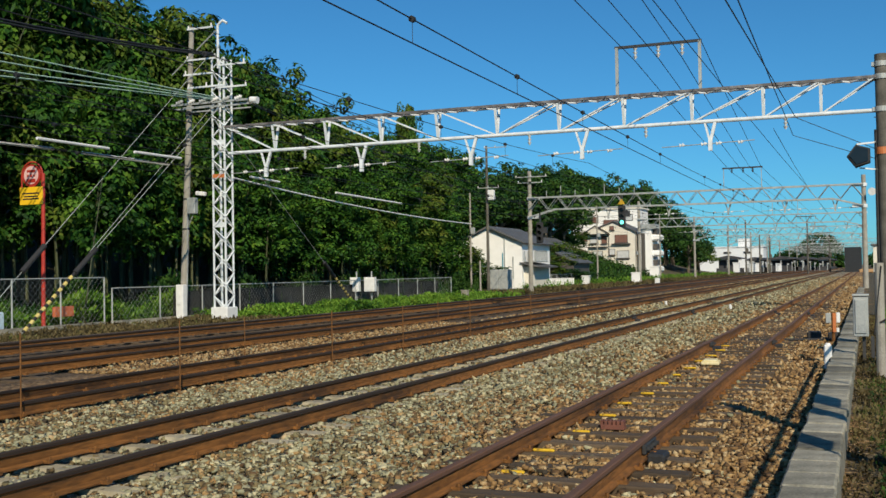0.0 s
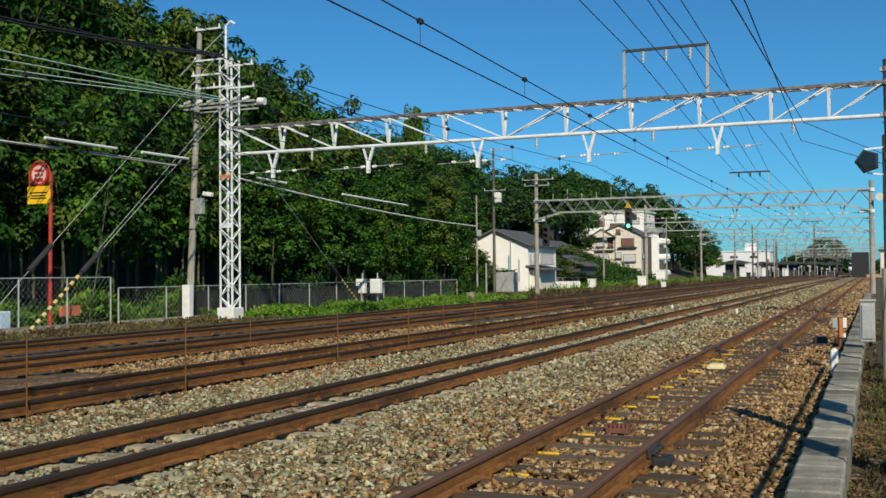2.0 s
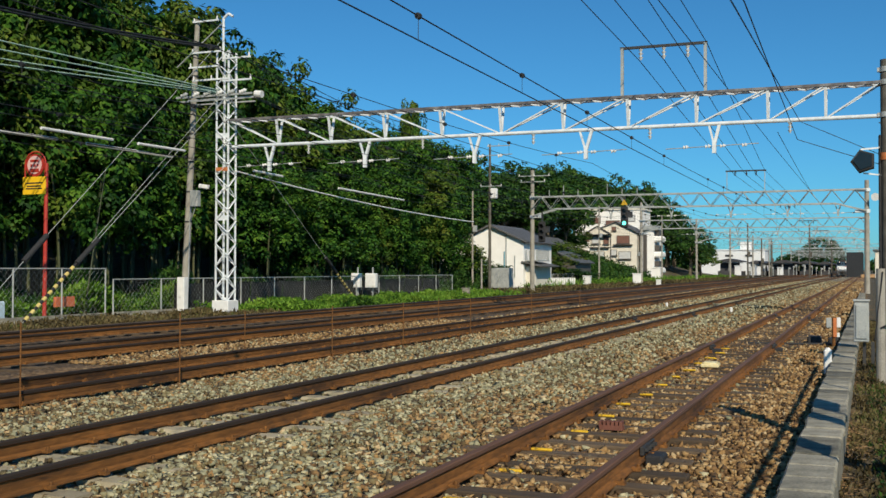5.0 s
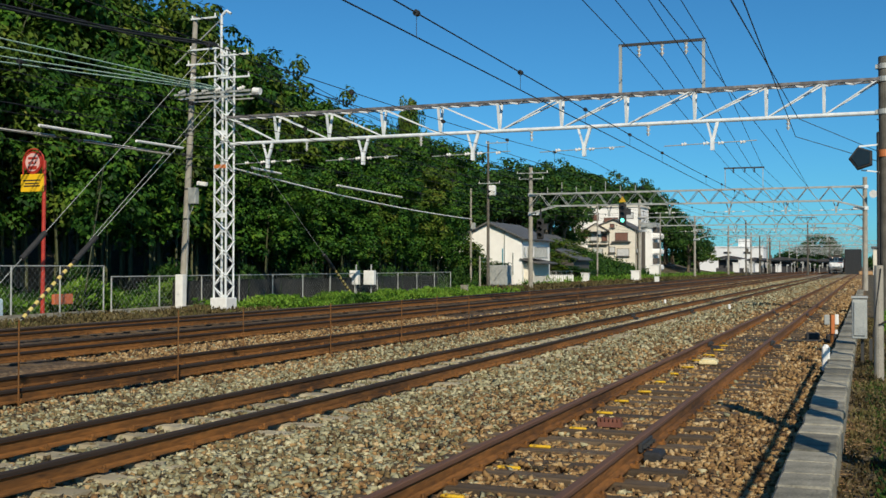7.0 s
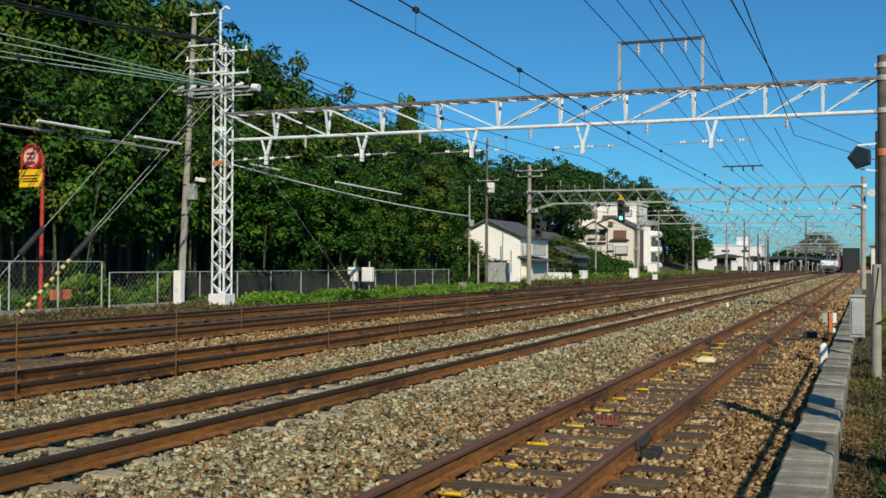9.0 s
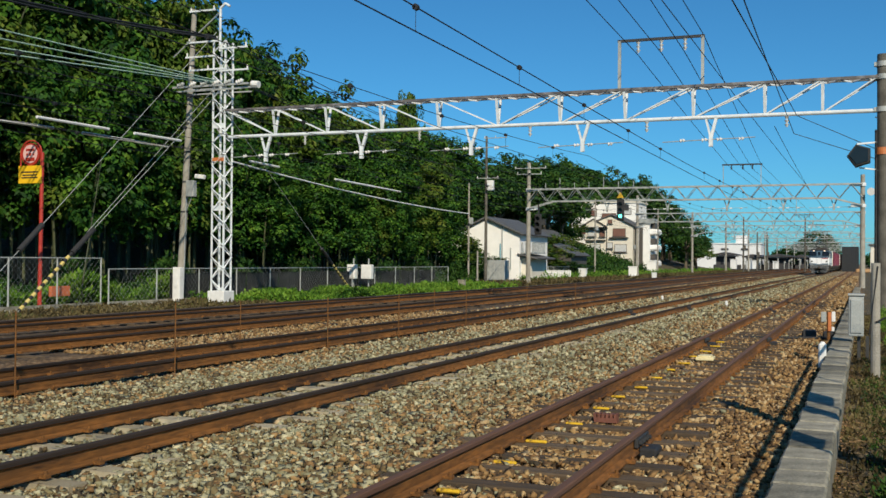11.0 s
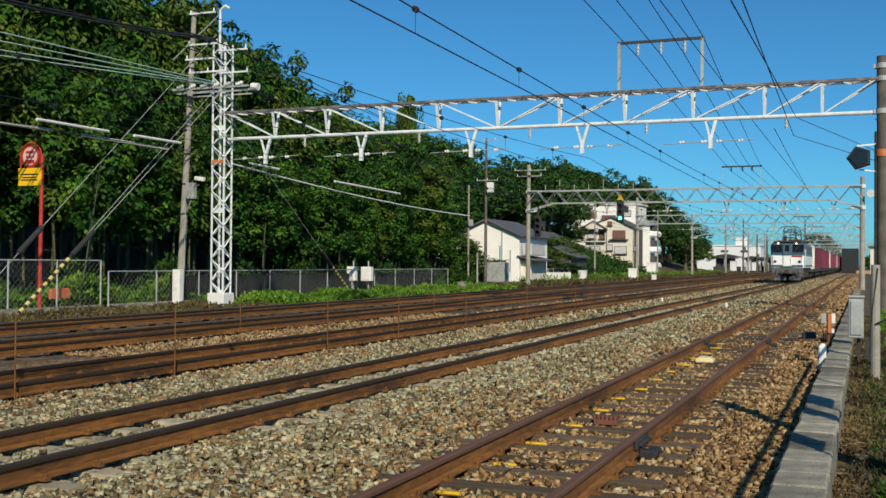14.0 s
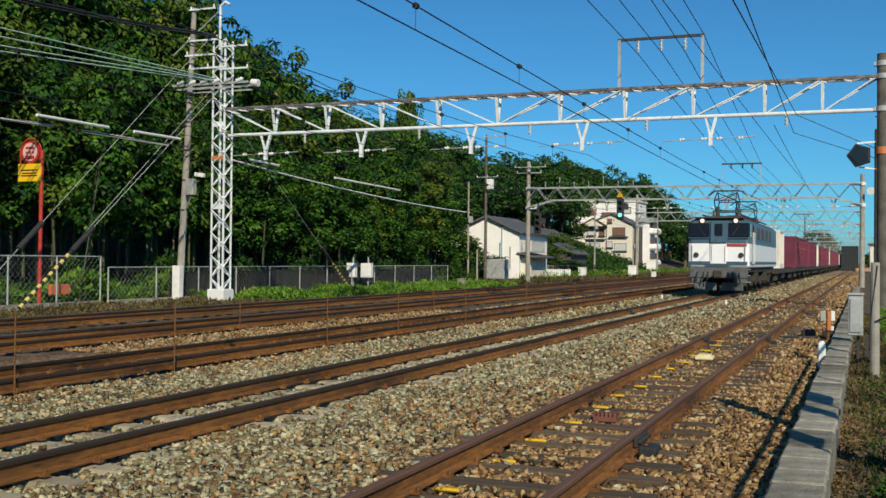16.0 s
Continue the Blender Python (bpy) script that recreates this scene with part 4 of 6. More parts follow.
# dark netting behind the long fence
net = thing("shade_net", None, "dark netting hung behind the fence in lengths", "net")
M_net = mat("dark_net", [(0.02, 0.022, 0.024), (0.045, 0.048, 0.05)], 0.9, 0, 2, 60, 0.5, by_object=0.4)
for i in range(10):
    bm = B()
    yc = 42.8 + i * 3.3
    cols = [(bm.verts.new((-30.25 + 0.05 * math.sin(j * 1.9 + i), yc - 1.62 + j * 0.54, -0.55)), bm.verts.new((-30.22 + 0.03 * math.sin(j * 2.3 + i), yc - 1.62 + j * 0.54, 0.78 - 0.05 * math.sin(math.pi * j / 6)))) for j in range(7)]
    for p, q in zip(cols, cols[1:]):
        bm.faces.new((p[0], q[0], q[1], p[1]))
    bmesh.ops.solidify(bm, geom=list(bm.faces), thickness=0.012)
    part("net_length", bm, M_net, net)

bm = B()
box(bm, (-29.2, 31, -0.57), (1.2, 23, 0.10), bevel=0.02)
solo("verge_path", bm, M_concrete, "pale concrete strip along the foot of the fence", "path", kind="structure")
# crossing sign on a red post
sg = thing("warning_sign", pose(-30.15, 32.7, -0.6), "red post with round red sign and yellow plate", "sign")
bm = B()
rod(bm, (0, 0, 0), (0.05, 0, 6.2), 0.085, 0.075, 12)
part("post", bm, M_red, sg)
bm = B()
tube(bm, [(-0.98, -0.05, 5.65)] + [(-0.46 - 0.52 * math.cos(math.pi * i / 14), -0.05, 6.15 + 0.52 * math.sin(math.pi * i / 14)) for i in range(15)] + [(0.06, -0.05, 5.65)], 0.032, 6)
part("hoop", bm, M_red, sg)
bm = B()
rod(bm, (-0.46, -0.02, 6.12), (-0.46, -0.10, 6.12), 0.45, seg=32)
disc = part("disc", bm, M_red, sg, "round red sign face")
bm = B()
rod(bm, (-0.46, -0.095, 6.14), (-0.46, -0.108, 6.14), 0.36, seg=32)
part("inner_disc", bm, mat("faded_pink_paint", [(0.62, 0.36, 0.33), (0.74, 0.50, 0.47)], 0.5, 0, 5, 40, 0), disc, "faded pale inner disc")
bm = B()
for z, w, h in ((6.30, 0.42, 0.09), (6.12, 0.12, 0.10), (5.92, 0.44, 0.14)):
    box(bm, (-0.46, -0.112, z), (w, 0.012, h))
box(bm, (-0.62, -0.112, 6.12), (0.08, 0.012, 0.09))
box(bm, (-0.30, -0.112, 6.12), (0.08, 0.012, 0.09))
part("lettering_bars", bm, M_red, disc)
bm = B()
box(bm, (-0.47, -0.09, 5.32), (1.14, 0.06, 0.70), bevel=0.01)
plate = part("plate", bm, mat("sign_yellow", [(0.80, 0.46, 0.01), (0.85, 0.52, 0.02)], 0.5, 0, 4, 30, 0), sg, "yellow name plate with dark strokes")
bm = B()
for z, w in ((5.42, 0.86), (5.30, 0.70), (5.20, 0.80)):
    box(bm, (-0.47, -0.125, z), (w, 0.012, 0.05))
part("lettering_bars", bm, M_black, plate)


M_pale_band = mat("faded_yellow_band", [(0.50, 0.38, 0.10), (0.66, 0.54, 0.20)], 0.6, 0, 6, 40, 0.1)


def guy(top, foot, label, striped=True):
    """A stay wire with a black sleeve and a black and yellow guard at its foot."""
    a, b = Vector(top), Vector(foot)
    g = thing("guy_wire", None, label, "guy wire", "guy wires")
    bm = B()
    rod(bm, a, b, 0.014, seg=6)
    part("stay", bm, M_galv_dull, g)
    d = (a - b).normalized()
    L0 = 3.35
    bm = B()
    rod(bm, b + d * L0, b + d * (L0 + 1.45), 0.10, 0.10, 10)
    part("sleeve", bm, M_black, g, "thick black sleeve")
    if striped:
        n = 18
        for i in range(0, n, 2):
            bm = B()
            rod(bm, b + d * (0.15 + 3.15 * i / n), b + d * (0.15 + 3.15 * (i + 1) / n), 0.07, seg=10)
            part("yellow_band", bm, M_pale_band, g)
        bm = B()
        rod(bm, b + d * 0.1, b + d * 3.32, 0.062, seg=10)
        part("guard", bm, M_black, g)
    return g


guy((-26.9, 40.2, 9.0), (-27.1, 28.35, -0.45), "stay wire with black sleeve and striped yellow guard")
bm = B()
rod(bm, (-26.95, 40.1, 9.3), (-27.1, 31.8, 2.4), 0.012, seg=6)
solo("stay_cable", bm, M_galv_dull, "thin grey stay cable beside the guy", "guy wire", "guy wires")
guy((-27.0, 40.0, 11.6), (-27.2, 25.9, -0.5), "stay wire with black sleeve above the fence", False)
guy((-29.6, 44.5, 9.0), (-29.6, 58.9, -0.55), "stay wire with striped guard among the weeds")
bm = B()
rod(bm, (-31.2, 36.2, -0.5), (-31.1, 37.4, 5.9), 0.045, 0.02, 6)
solo("bamboo_stick", bm, M_culm, "pale dry bamboo stick leaning at the fence", "stick")

# tall concrete pole behind the gantry
up = thing("utility_pole", pose(-29.75, 41.3, -0.6), "tall grey concrete utility pole with cross arms and a meter box", "utility pole", "utility poles")
bm = B()
rod(bm, (0, 0, 0), (0.65, 0, 13.7), 0.18, 0.115, 14)
part("pole", bm, M_pole, up)
cross_arm(up, 0.5, 1.9, -0.15, 13.55, 2, M_galv)
cross_arm(up, 0.4, 2.1, -0.15, 12.1, 2, M_galv)
bm = B()
box(bm, (0.72, -0.2, 5.3), (0.42, 0.3, 0.75), bevel=0.02)
part("meter_box", bm, M_galv_dull, up)
bm = B()
rod(bm, (0.75, -0.2, 4.9), (0.4, -0.1, 4.3), 0.025, seg=6)
rod(bm, (0.33, -0.16, 1.0), (0.42, -0.16, 5.0), 0.03, seg=6)
part("conduit", bm, M_galv_dull, up)
bm = B()
box(bm, (1.2, -0.2, 5.85), (0.50, 0.22, 0.20), Euler((0, radians(8), 0)).to_matrix(), 0.03)
part("lamp_head", bm, M_white, up, "small white lamp housing")
for z in (4.2, 5.6, 7.0, 8.3, 9.6, 11.0):
    bm = B()
    rod(bm, (0.047 * z, 0, z), (0.047 * z, 0, z + 0.08), 0.17, seg=14)
    part("pole_band", bm, M_dark_steel, up)
bm = B()
box(bm, (0, 0, 0.8), (0.40, 0.34, 1.6), bevel=0.02)
box(bm, (0, -0.21, 0.95), (0.12, 0.02, 0.5))
solo("white_cabinet", bm, M_white, "narrow white equipment cabinet at the pole's foot", "cabinet", m=pose(-29.55, 40.9, -0.55))

# relay boxes on posts
for x, w in ((-30.1, 0.6), (-29.05, 0.72)):
    rb = thing("relay_box", pose(x, 60, -0.6), "light grey signal relay box on a post", "relay box", "relay boxes")
    bm = B()
    rod(bm, (0, 0.1, 0), (0, 0.1, 2.15), 0.05, seg=8)
    part("post", bm, M_galv_dull, rb)
    bm = B()
    box(bm, (0, -0.1, 1.32), (w, 0.35, 0.9), bevel=0.02)
    part("case", bm, M_white, rb)
    bm = B()
    box(bm, (0, -0.285, 1.32), (w - 0.12, 0.02, 0.75), bevel=0.008)
    part("door", bm, M_white, rb)

# clutter behind the fence
bm = B()
box(bm, (0, 0, 0.28), (0.15, 1.1, 0.42), bevel=0.02)
solo("orange_board", bm, mat("faded_orange_board", [(0.45, 0.10, 0.04), (0.58, 0.17, 0.07)], 0.6, 0, 4, 40, 0.1), "faded orange board leaning in weeds", "board", m=pose(-30.5, 34.2, -0.2))
bm = B()
box(bm, (0, 0, 0.4), (0.5, 0.6, 0.8), bevel=0.05)
solo("water_tank", bm, mat("pale_blue_plastic", [(0.40, 0.55, 0.68), (0.55, 0.68, 0.78)], 0.5, 0, 4, 40, 0.1), "pale blue plastic tub behind the fence", "tub", m=pose(-30.6, 30.6, -0.6))

# slender wire-thin stakes between the tracks
for x, y, h in ((-10.0, 10.45, 1.0), (-9.9, 13.65, 1.0), (-9.9, 18.65, 0.95), (-9.9, 22.1, 0.92), (-12.0, 19.0, 0.8), (-9.9, 26.5, 0.9), (-9.9, 32, 0.9), (-9.9, 38, 0.9), (-12.1, 30, 0.8)):
    bm = B()
    rod(bm, (0, 0, 0), (0, 0, h + 0.08), 0.010, seg=6)
    rod(bm, (0, 0, h * 0.58), (0, 0, h * 0.58 + 0.05), 0.016, seg=6)
    solo("track_stake", bm, M_rail_side, "slender rusty stake between two tracks", "stake", "track stakes", m=pose(x + 0.65, y * 0.934, -0.25))
for x, y in ((-4.93, 41.8), (-8.2, 46.4)):
    bm = B()
    box(bm, (0, 0, 0.12), (0.10, 0.12, 0.24), bevel=0.03)
    solo("kilometre_peg", bm, M_white, "tiny white peg in the ballast", "peg", "white pegs", m=pose(x, y, -0.22))
bm = B()
rod(bm, (0, 0, 0), (0.75, -0.15, 0.0), 0.025, seg=6)
solo("dark_rod", bm, M_black, "dark steel rod lying on the ballast", "rod", m=pose(-13.3, 24.3, -0.19))

# cables along the verge
for z0, z1, x0 in ((8.37, 9.45, -27.0), (7.5, 9.4, -27.05), (6.5, 9.35, -26.95), (6.0, 9.3, -27.0)):
    wire("insulated_wire", [(x0, -4, z0), (x0, 40.0, z1)], 0.026, M_wire_green, "green insulated feeder wire above the verge", "verge wires", 0.05, 12)
for x, z0, z1, r in ((-27.0, 11.0, 11.4, 0.05), (-26.9, 10.8, 11.3, 0.04), (-26.6, 11.6, 12.2, 0.016), (-27.3, 7.9, 8.2, 0.012), (-27.2, 6.9, 7.4, 0.012)):
    wire("verge_cable", [(x, -4, z0), (x, 39.9, z1)], r, M_wire, "dark cable strung along the verge", "verge wires", 0.3 if r < 0.03 else 1.3, 12)
for x, z0, z1, r in ((-26.9, 11.3, 9.6, 0.02), (-25.4, 10.9, 9.3, 0.018), (-25.3, 10.4, 8.9, 0.018), (-27.5, 10.0, 8.8, 0.018), (-26.2, 9.4, 8.0, 0.016), (-25.6, 9.2, 7.2, 0.016), (-26.9, 8.4, 7.2, 0.012)):
    wire("verge_cable", [(x, 40.6, z0), (-26.7, 86.5, z1)], r, M_wire, "dark cable strung along the verge", "verge wires", 0.7, 14)
wire("white_cable", [(-26.5, 40.6, 5.85), (-26.5, 71.5, 4.85)], 0.04, M_white, "thick white cable strung along the verge", "verge wires", 0.25, 12)
wire("verge_cable", [(-26.5, -4, 6.1), (-26.5, 40.3, 6.1)], 0.014, M_wire, "dark cable strung along the verge", "verge wires", 0.1, 12)
for (ya, za), (yb, zb), x in (((28.4, 6.28), (32.1, 6.30), -26.4), ((20.0, 5.9), (29.4, 6.02), -26.6), ((30.9, 6.03), (36.0, 6.05), -26.6), ((33.6, 6.32), (36.6, 6.35), -26.4), ((41.6, 5.95), (44.2, 5.9), -26.2), ((50.0, 5.75), (58.5, 5.62), -26.2)):
    bm = B()
    rod(bm, (x, ya, za), (x, yb, zb), 0.055, seg=8)
    solo("cable_sleeve", bm, M_white, "white protective sleeve on a cable", "cable sleeve", "cable sleeves")

# ---- houses ----
M_plaster = mat("cream_plaster", [(0.62, 0.58, 0.49), (0.74, 0.70, 0.61)], 0.85, 0, 1.5, 25, 0.1)
M_plaster_white = mat("white_plaster", [(0.76, 0.755, 0.73), (0.86, 0.855, 0.83)], 0.85, 0, 1.5, 25, 0.1)
M_roof = mat("dark_roof_tile", [(0.05, 0.052, 0.055), (0.10, 0.10, 0.10), (0.15, 0.145, 0.14)], 0.6, 0, 3, 30, 0.3)
M_brown = mat("brown_shutter", [(0.13, 0.06, 0.045), (0.22, 0.11, 0.08)], 0.6, 0, 3, 30, 0.2)
M_trim = mat("dark_trim", [(0.05, 0.045, 0.04), (0.09, 0.08, 0.07)], 0.6, 0, 3, 30, 0.1)


def gable_house(x0, x1, y0, y1, z0, eave, apex, wall_m, label, ax=None, windows=(), group="houses"):
    """A pitched-roof house, gable towards -y: wall shell, roof slabs, barge boards, framed windows."""
    h = thing("house", None, label, "house", group)
    ax = (x0 + x1) / 2 if ax is None else ax
    bm = B()
    extrude_profile(bm, [(x0, z0), (x1, z0), (x1, eave), (ax, apex), (x0, eave)], y0, y1)
    wall = part("wall", bm, wall_m, h)
    for xa in (x0, x1):
        bm = B()
        over = 0.45 if xa > ax else -0.45
        k = (apex - eave) / abs(xa - ax)
        p, q = Vector((ax, 0, apex + 0.06)), Vector((xa + over, 0, eave + 0.06 - k * 0.45))
        d = (q - p).normalized()
        nrm = Vector((-d.z, 0, d.x))
        if nrm.z < 0:
            nrm = -nrm
        extrude_profile(bm, [(p.x, p.z), (q.x, q.z), (q.x + nrm.x * 0.14, q.z + nrm.z * 0.14), (p.x + nrm.x * 0.14 * 0, p.z + 0.16)], y0 - 0.45, y1 + 0.3)
        rf = part("roof", bm, M_roof, h, "dark tiled roof slope")
        bm = B()
        n = 14
        for i in range(n):
            c = p.lerp(q, (i + 0.5) / n)
            box(bm, (c.x, (y0 + y1) / 2, c.z + 0.13), (0.05, y1 - y0 + 0.7, 0.06))
        part("roof_tiles", bm, M_roof, rf)
    for wx, wz, ww, wh, wm in windows:
        bm = B()
        box(bm, (wx, y0 - 0.05, wz), (ww + 0.18, 0.14, wh + 0.18), bevel=0.01)
        wn_ = part("window", bm, M_trim, h, "dark framed window")
        bm = B()
        box(bm, (wx, y0 - 0.125, wz), (ww, 0.02, wh))
        part("pane", bm, wm, wn_)
        bm = B()
        box(bm, (wx, y0 - 0.22, wz - wh / 2 - 0.14), (ww + 0.4, 0.35, 0.10))
        part("window_sill", bm, M_trim, wn_)
    return h


# the near white house
hs = gable_house(-38.9, -32.1, 101, 111, -0.6, 4.2, 5.75, M_plaster_white, "white plastered house with dark tiled gable roof", ax=-35.6)
for x, zb, zt, m_ in ((-33.9, 0.3, 5.0, M_galv_dull), (-34.1, 0.5, 3.2, mat("blue_pipe", [(0.05, 0.25, 0.35), (0.08, 0.32, 0.42)], 0.5, 0, 3, 30, 0)), (-33.0, 0.6, 2.8, M_galv_dull)):
    bm = B()
    rod(bm, (x, 100.93, zb), (x, 100.93, zt), 0.06, seg=8)
    part("drainpipe", bm, m_, hs)
bm = B()
box(bm, (-31.4, 103.5, 2.3), (1.3, 4.2, 0.12))
for i in range(12):
    box(bm, (-30.8, 101.5 + i * 0.36, 2.85), (0.05, 0.12, 1.0))
    if i < 4:
        box(bm, (-31.95 + i * 0.36, 101.45, 2.85), (0.12, 0.05, 1.0))
box(bm, (-30.8, 103.5, 3.38), (0.08, 4.2, 0.08))
part("balcony", bm, M_galv_dull, hs, "grey slatted balcony")
bm = B()
box(bm, (-31.6, 104.5, 0.6), (1.0, 5.5, 2.4))
part("porch", bm, M_plaster, hs)
bm = B()
box(bm, (-31.2, 104, 1.95), (2.2, 6.4, 0.14), Euler((0, radians(12), 0)).to_matrix())
part("porch_roof", bm, M_roof, hs)
bm = B()
box(bm, (0, 0, 2.0), (1.6, 3.0, 4.0), bevel=0.02)
solo("shed", bm, M_plaster_white, "small pale outbuilding among the trees", "shed", m=pose(-41.2, 104, 0.6))

gable_house(-38.5, -34.2, 129, 137, -0.5, 2.3, 3.4, M_trim, "low old house with dark tiled roof behind bushes")
gable_house(-45.5, -39.5, 140, 150, -0.3, 4.4, 5.8, M_plaster, "cream house with dark tiled roof behind bushes")

# three-storey cream house
W_PALE = mat("pale_curtained_glass", [(0.45, 0.47, 0.48), (0.62, 0.63, 0.62)], 0.2, 0, 2, 20, 0)
h3 = gable_house(-50.2, -41.0, 200, 210, -0.4, 8.4, 10.4, M_plaster, "cream three-storey house with brown shutters and gable roof", ax=-45.0, windows=(
    (-48.9, 7.0, 1.5, 1.2, W_PALE), (-46.9, 7.0, 0.9, 1.3, M_brown), (-43.6, 7.1, 2.3, 1.4, M_brown), (-48.3, 4.1, 2.0, 1.3, W_PALE), (-43.3, 4.1, 2.2, 1.3, W_PALE), (-45.4, 4.6, 1.0, 1.0, W_PALE),
    (-48.0, 0.9, 2.0, 1.3, W_PALE), (-49.6, 0.9, 1.0, 1.2, M_brown), (-43.8, 0.9, 1.4, 1.2, W_PALE), (-45.4, 9.2, 0.7, 0.6, M_brown)))
bm = B()
extrude_profile(bm, [(-50.7, 8.1), (-45.9, 8.1), (-48.3, 9.5)], 198.6, 203)
part("front_gable", bm, M_plaster, h3)
for a, b in (((-50.9, 8.1), (-48.3, 9.65)), ((-45.6, 8.1), (-48.3, 9.65))):
    bm = B()
    bar(bm, (a[0], 198.5, a[1]), (b[0], 198.5, b[1]), 0.22)
    part("barge_board", bm, M_trim, h3)
for x, z, w in ((-48.3, 8.0, 5.0), (-48.3, 5.6, 4.2), (-43.6, 6.1, 3.6), (-43.4, 2.0, 3.4), (-48.3, 2.1, 4.0)):
    bm = B()
    box(bm, (x, 199.7, z), (w, 0.7, 0.16))
    part("ledge", bm, M_trim, h3)
bm = B()
rod(bm, (-46.0, 199.85, 0), (-46.0, 199.85, 8.2), 0.07, seg=8)
part("drainpipe", bm, M_trim, h3)
# white stair tower beside it
fl = thing("apartment_block", None, "white three-storey block with rounded balconies", "apartment block", "houses")
bm = B()
box(bm, (-39.3, 205, 4.2), (2.6, 8, 9.4), bevel=0.05)
part("wall", bm, M_plaster_white, fl)
for z in (1.2, 4.2, 7.2):
    bm = B()
    box(bm, (-37.4, 203.5, z), (1.9, 4.0, 1.15), bevel=0.3)
    bl = part("balcony", bm, M_plaster_white, fl)
    # solid dark block in place of the shaded recess above the parapet
    bm = B()
    box(bm, (-37.7, 203.8, z + 1.25), (1.2, 3.6, 1.1))
    part("opening", bm, M_trim, bl)
bm = B()
box(bm, (-39.6, 200.93, 4.6), (0.7, 0.1, 8.0))
part("stair_window", bm, M_trim, fl)
bm = B()
box(bm, (-38.8, 203, 9.3), (3.4, 5, 0.9), bevel=0.05)
part("roof_tank", bm, M_galv_dull, fl)
# white flat-roofed building behind
wb = thing("apartment_block", None, "white flat-roofed building with brown windows on the slope", "apartment block", "houses")
bm = B()
box(bm, (-50.6, 222, 9.0), (14.2, 9, 9.6), bevel=0.05)
part("wall", bm, M_plaster_white, wb)
bm = B()
box(bm, (-50.6, 222, 13.9), (14.8, 9.6, 0.3))
part("roof", bm, M_plaster, wb)
for x, z, w, h_, m_ in ((-53.4, 11.8, 2.2, 1.5, M_brown), (-55.0, 11.8, 1.2, 1.5, W_PALE), (-49.6, 10.9, 2.8, 1.2, M_brown), (-46.0, 12.0, 2.0, 1.2, W_PALE), (-54.8, 8.0, 2.6, 1.4, M_brown)):
    bm = B()
    box(bm, (x, 217.45, z), (w + 0.2, 0.14, h_ + 0.2))
    wn_ = part("window", bm, M_trim, wb)
    bm = B()
    box(bm, (x, 217.37, z), (w, 0.02, h_))
    part("pane", bm, m_, wn_)

# large grey cabinet, posts and boxes by the white house
cb = thing("switchgear_cabinet", pose(-31.9, 93.5, -0.55), "large grey steel switchgear cabinet on legs", "cabinet")
bm = B()
box(bm, (0, 0, 1.15), (2.0, 1.2, 1.85), bevel=0.04)
part("body", bm, M_galv_dull, cb)
bm = B()
for s in (-0.85, 0.85):
    for q in (-0.5, 0.5):
        box(bm, (s, q, 0.12), (0.12, 0.12, 0.26))
part("legs", bm, M_dark_steel, cb)
for s in (-0.5, 0.5):
    bm = B()
    box(bm, (s, -0.61, 1.15), (0.92, 0.03, 1.65), bevel=0.01)
    part("door", bm, M_galv_dull, cb)
up2 = thing("utility_pole", pose(-32.5, 92, -0.6), "tall thin dark utility pole with transformer and meter", "utility pole", "utility poles")
bm = B()
rod(bm, (0, 0, 0), (0, 0, 13.6), 0.16, 0.10, 12)
part("pole", bm, M_pole_dark, up2)
bm = B()
box(bm, (0.5, -0.25, 9.0), (0.6, 0.5, 0.95), bevel=0.06)
part("transformer", bm, M_white, up2, "white pole transformer")
cross_arm(up2, -0.2, 2.0, -0.1, 13.4, 3, M_galv_dull)
cross_arm(up2, -0.9, 1.2, -0.1, 9.7, 3, M_galv_dull)
for x, y, h_, r in ((-34.2, 92, 9.3, 0.10), (-29.9, 82.6, 2.9, 0.09), (-35.5, 147, 11, 0.13), (-30.6, 150, 6.8, 0.11), (-33.7, 186, 11.5, 0.13)):
    p_ = thing("utility_pole", pose(x, y, -0.6), "thin grey utility pole beside the line", "utility pole", "utility poles")
    bm = B()
    rod(bm, (0, 0, 0), (0, 0, h_), r, r * 0.75, 10)
    part("pole", bm, M_pole, p_)
    if h_ > 6:
        bm = B()
        box(bm, (0.3, -0.2, h_ * 0.62), (0.4, 0.3, 0.6), bevel=0.04)
        part("box", bm, M_galv_dull, p_)
for x, y, s, m_ in ((-27.2, 133, 1.3, M_plaster_white), (-34.7, 186, 2.0, M_plaster_white), (-30.4, 120, 1.1, M_white), (-26.5, 70, 0.6, M_concrete), (-23.6, 128, 0.7, M_white)):
    bm = B()
    box(bm, (0, 0, s * 0.55), (s * 0.8, s * 0.6, s * 1.1), bevel=0.05)
    box(bm, (0, 0, s * 1.12), (s * 0.9, s * 0.7, s * 0.08))
    solo("equipment_hut", bm, m_, "small pale trackside equipment box", "equipment box", "trackside boxes", m=pose(x, y, -0.58))
bf = thing("board_fence", pose(-33.2, 112, -0.6, 0, 0, 12), "white slatted board fence by the verge", "fence", "fences")
for i in range(16):
    bm = B()
    box(bm, (i * 0.22, 0, 0.55), (0.17, 0.06, 1.1))
    part("slat", bm, M_white, bf)
bm = B()
box(bm, (1.65, 0.055, 0.85), (3.5, 0.05, 0.08))
part("rail", bm, M_white, bf)

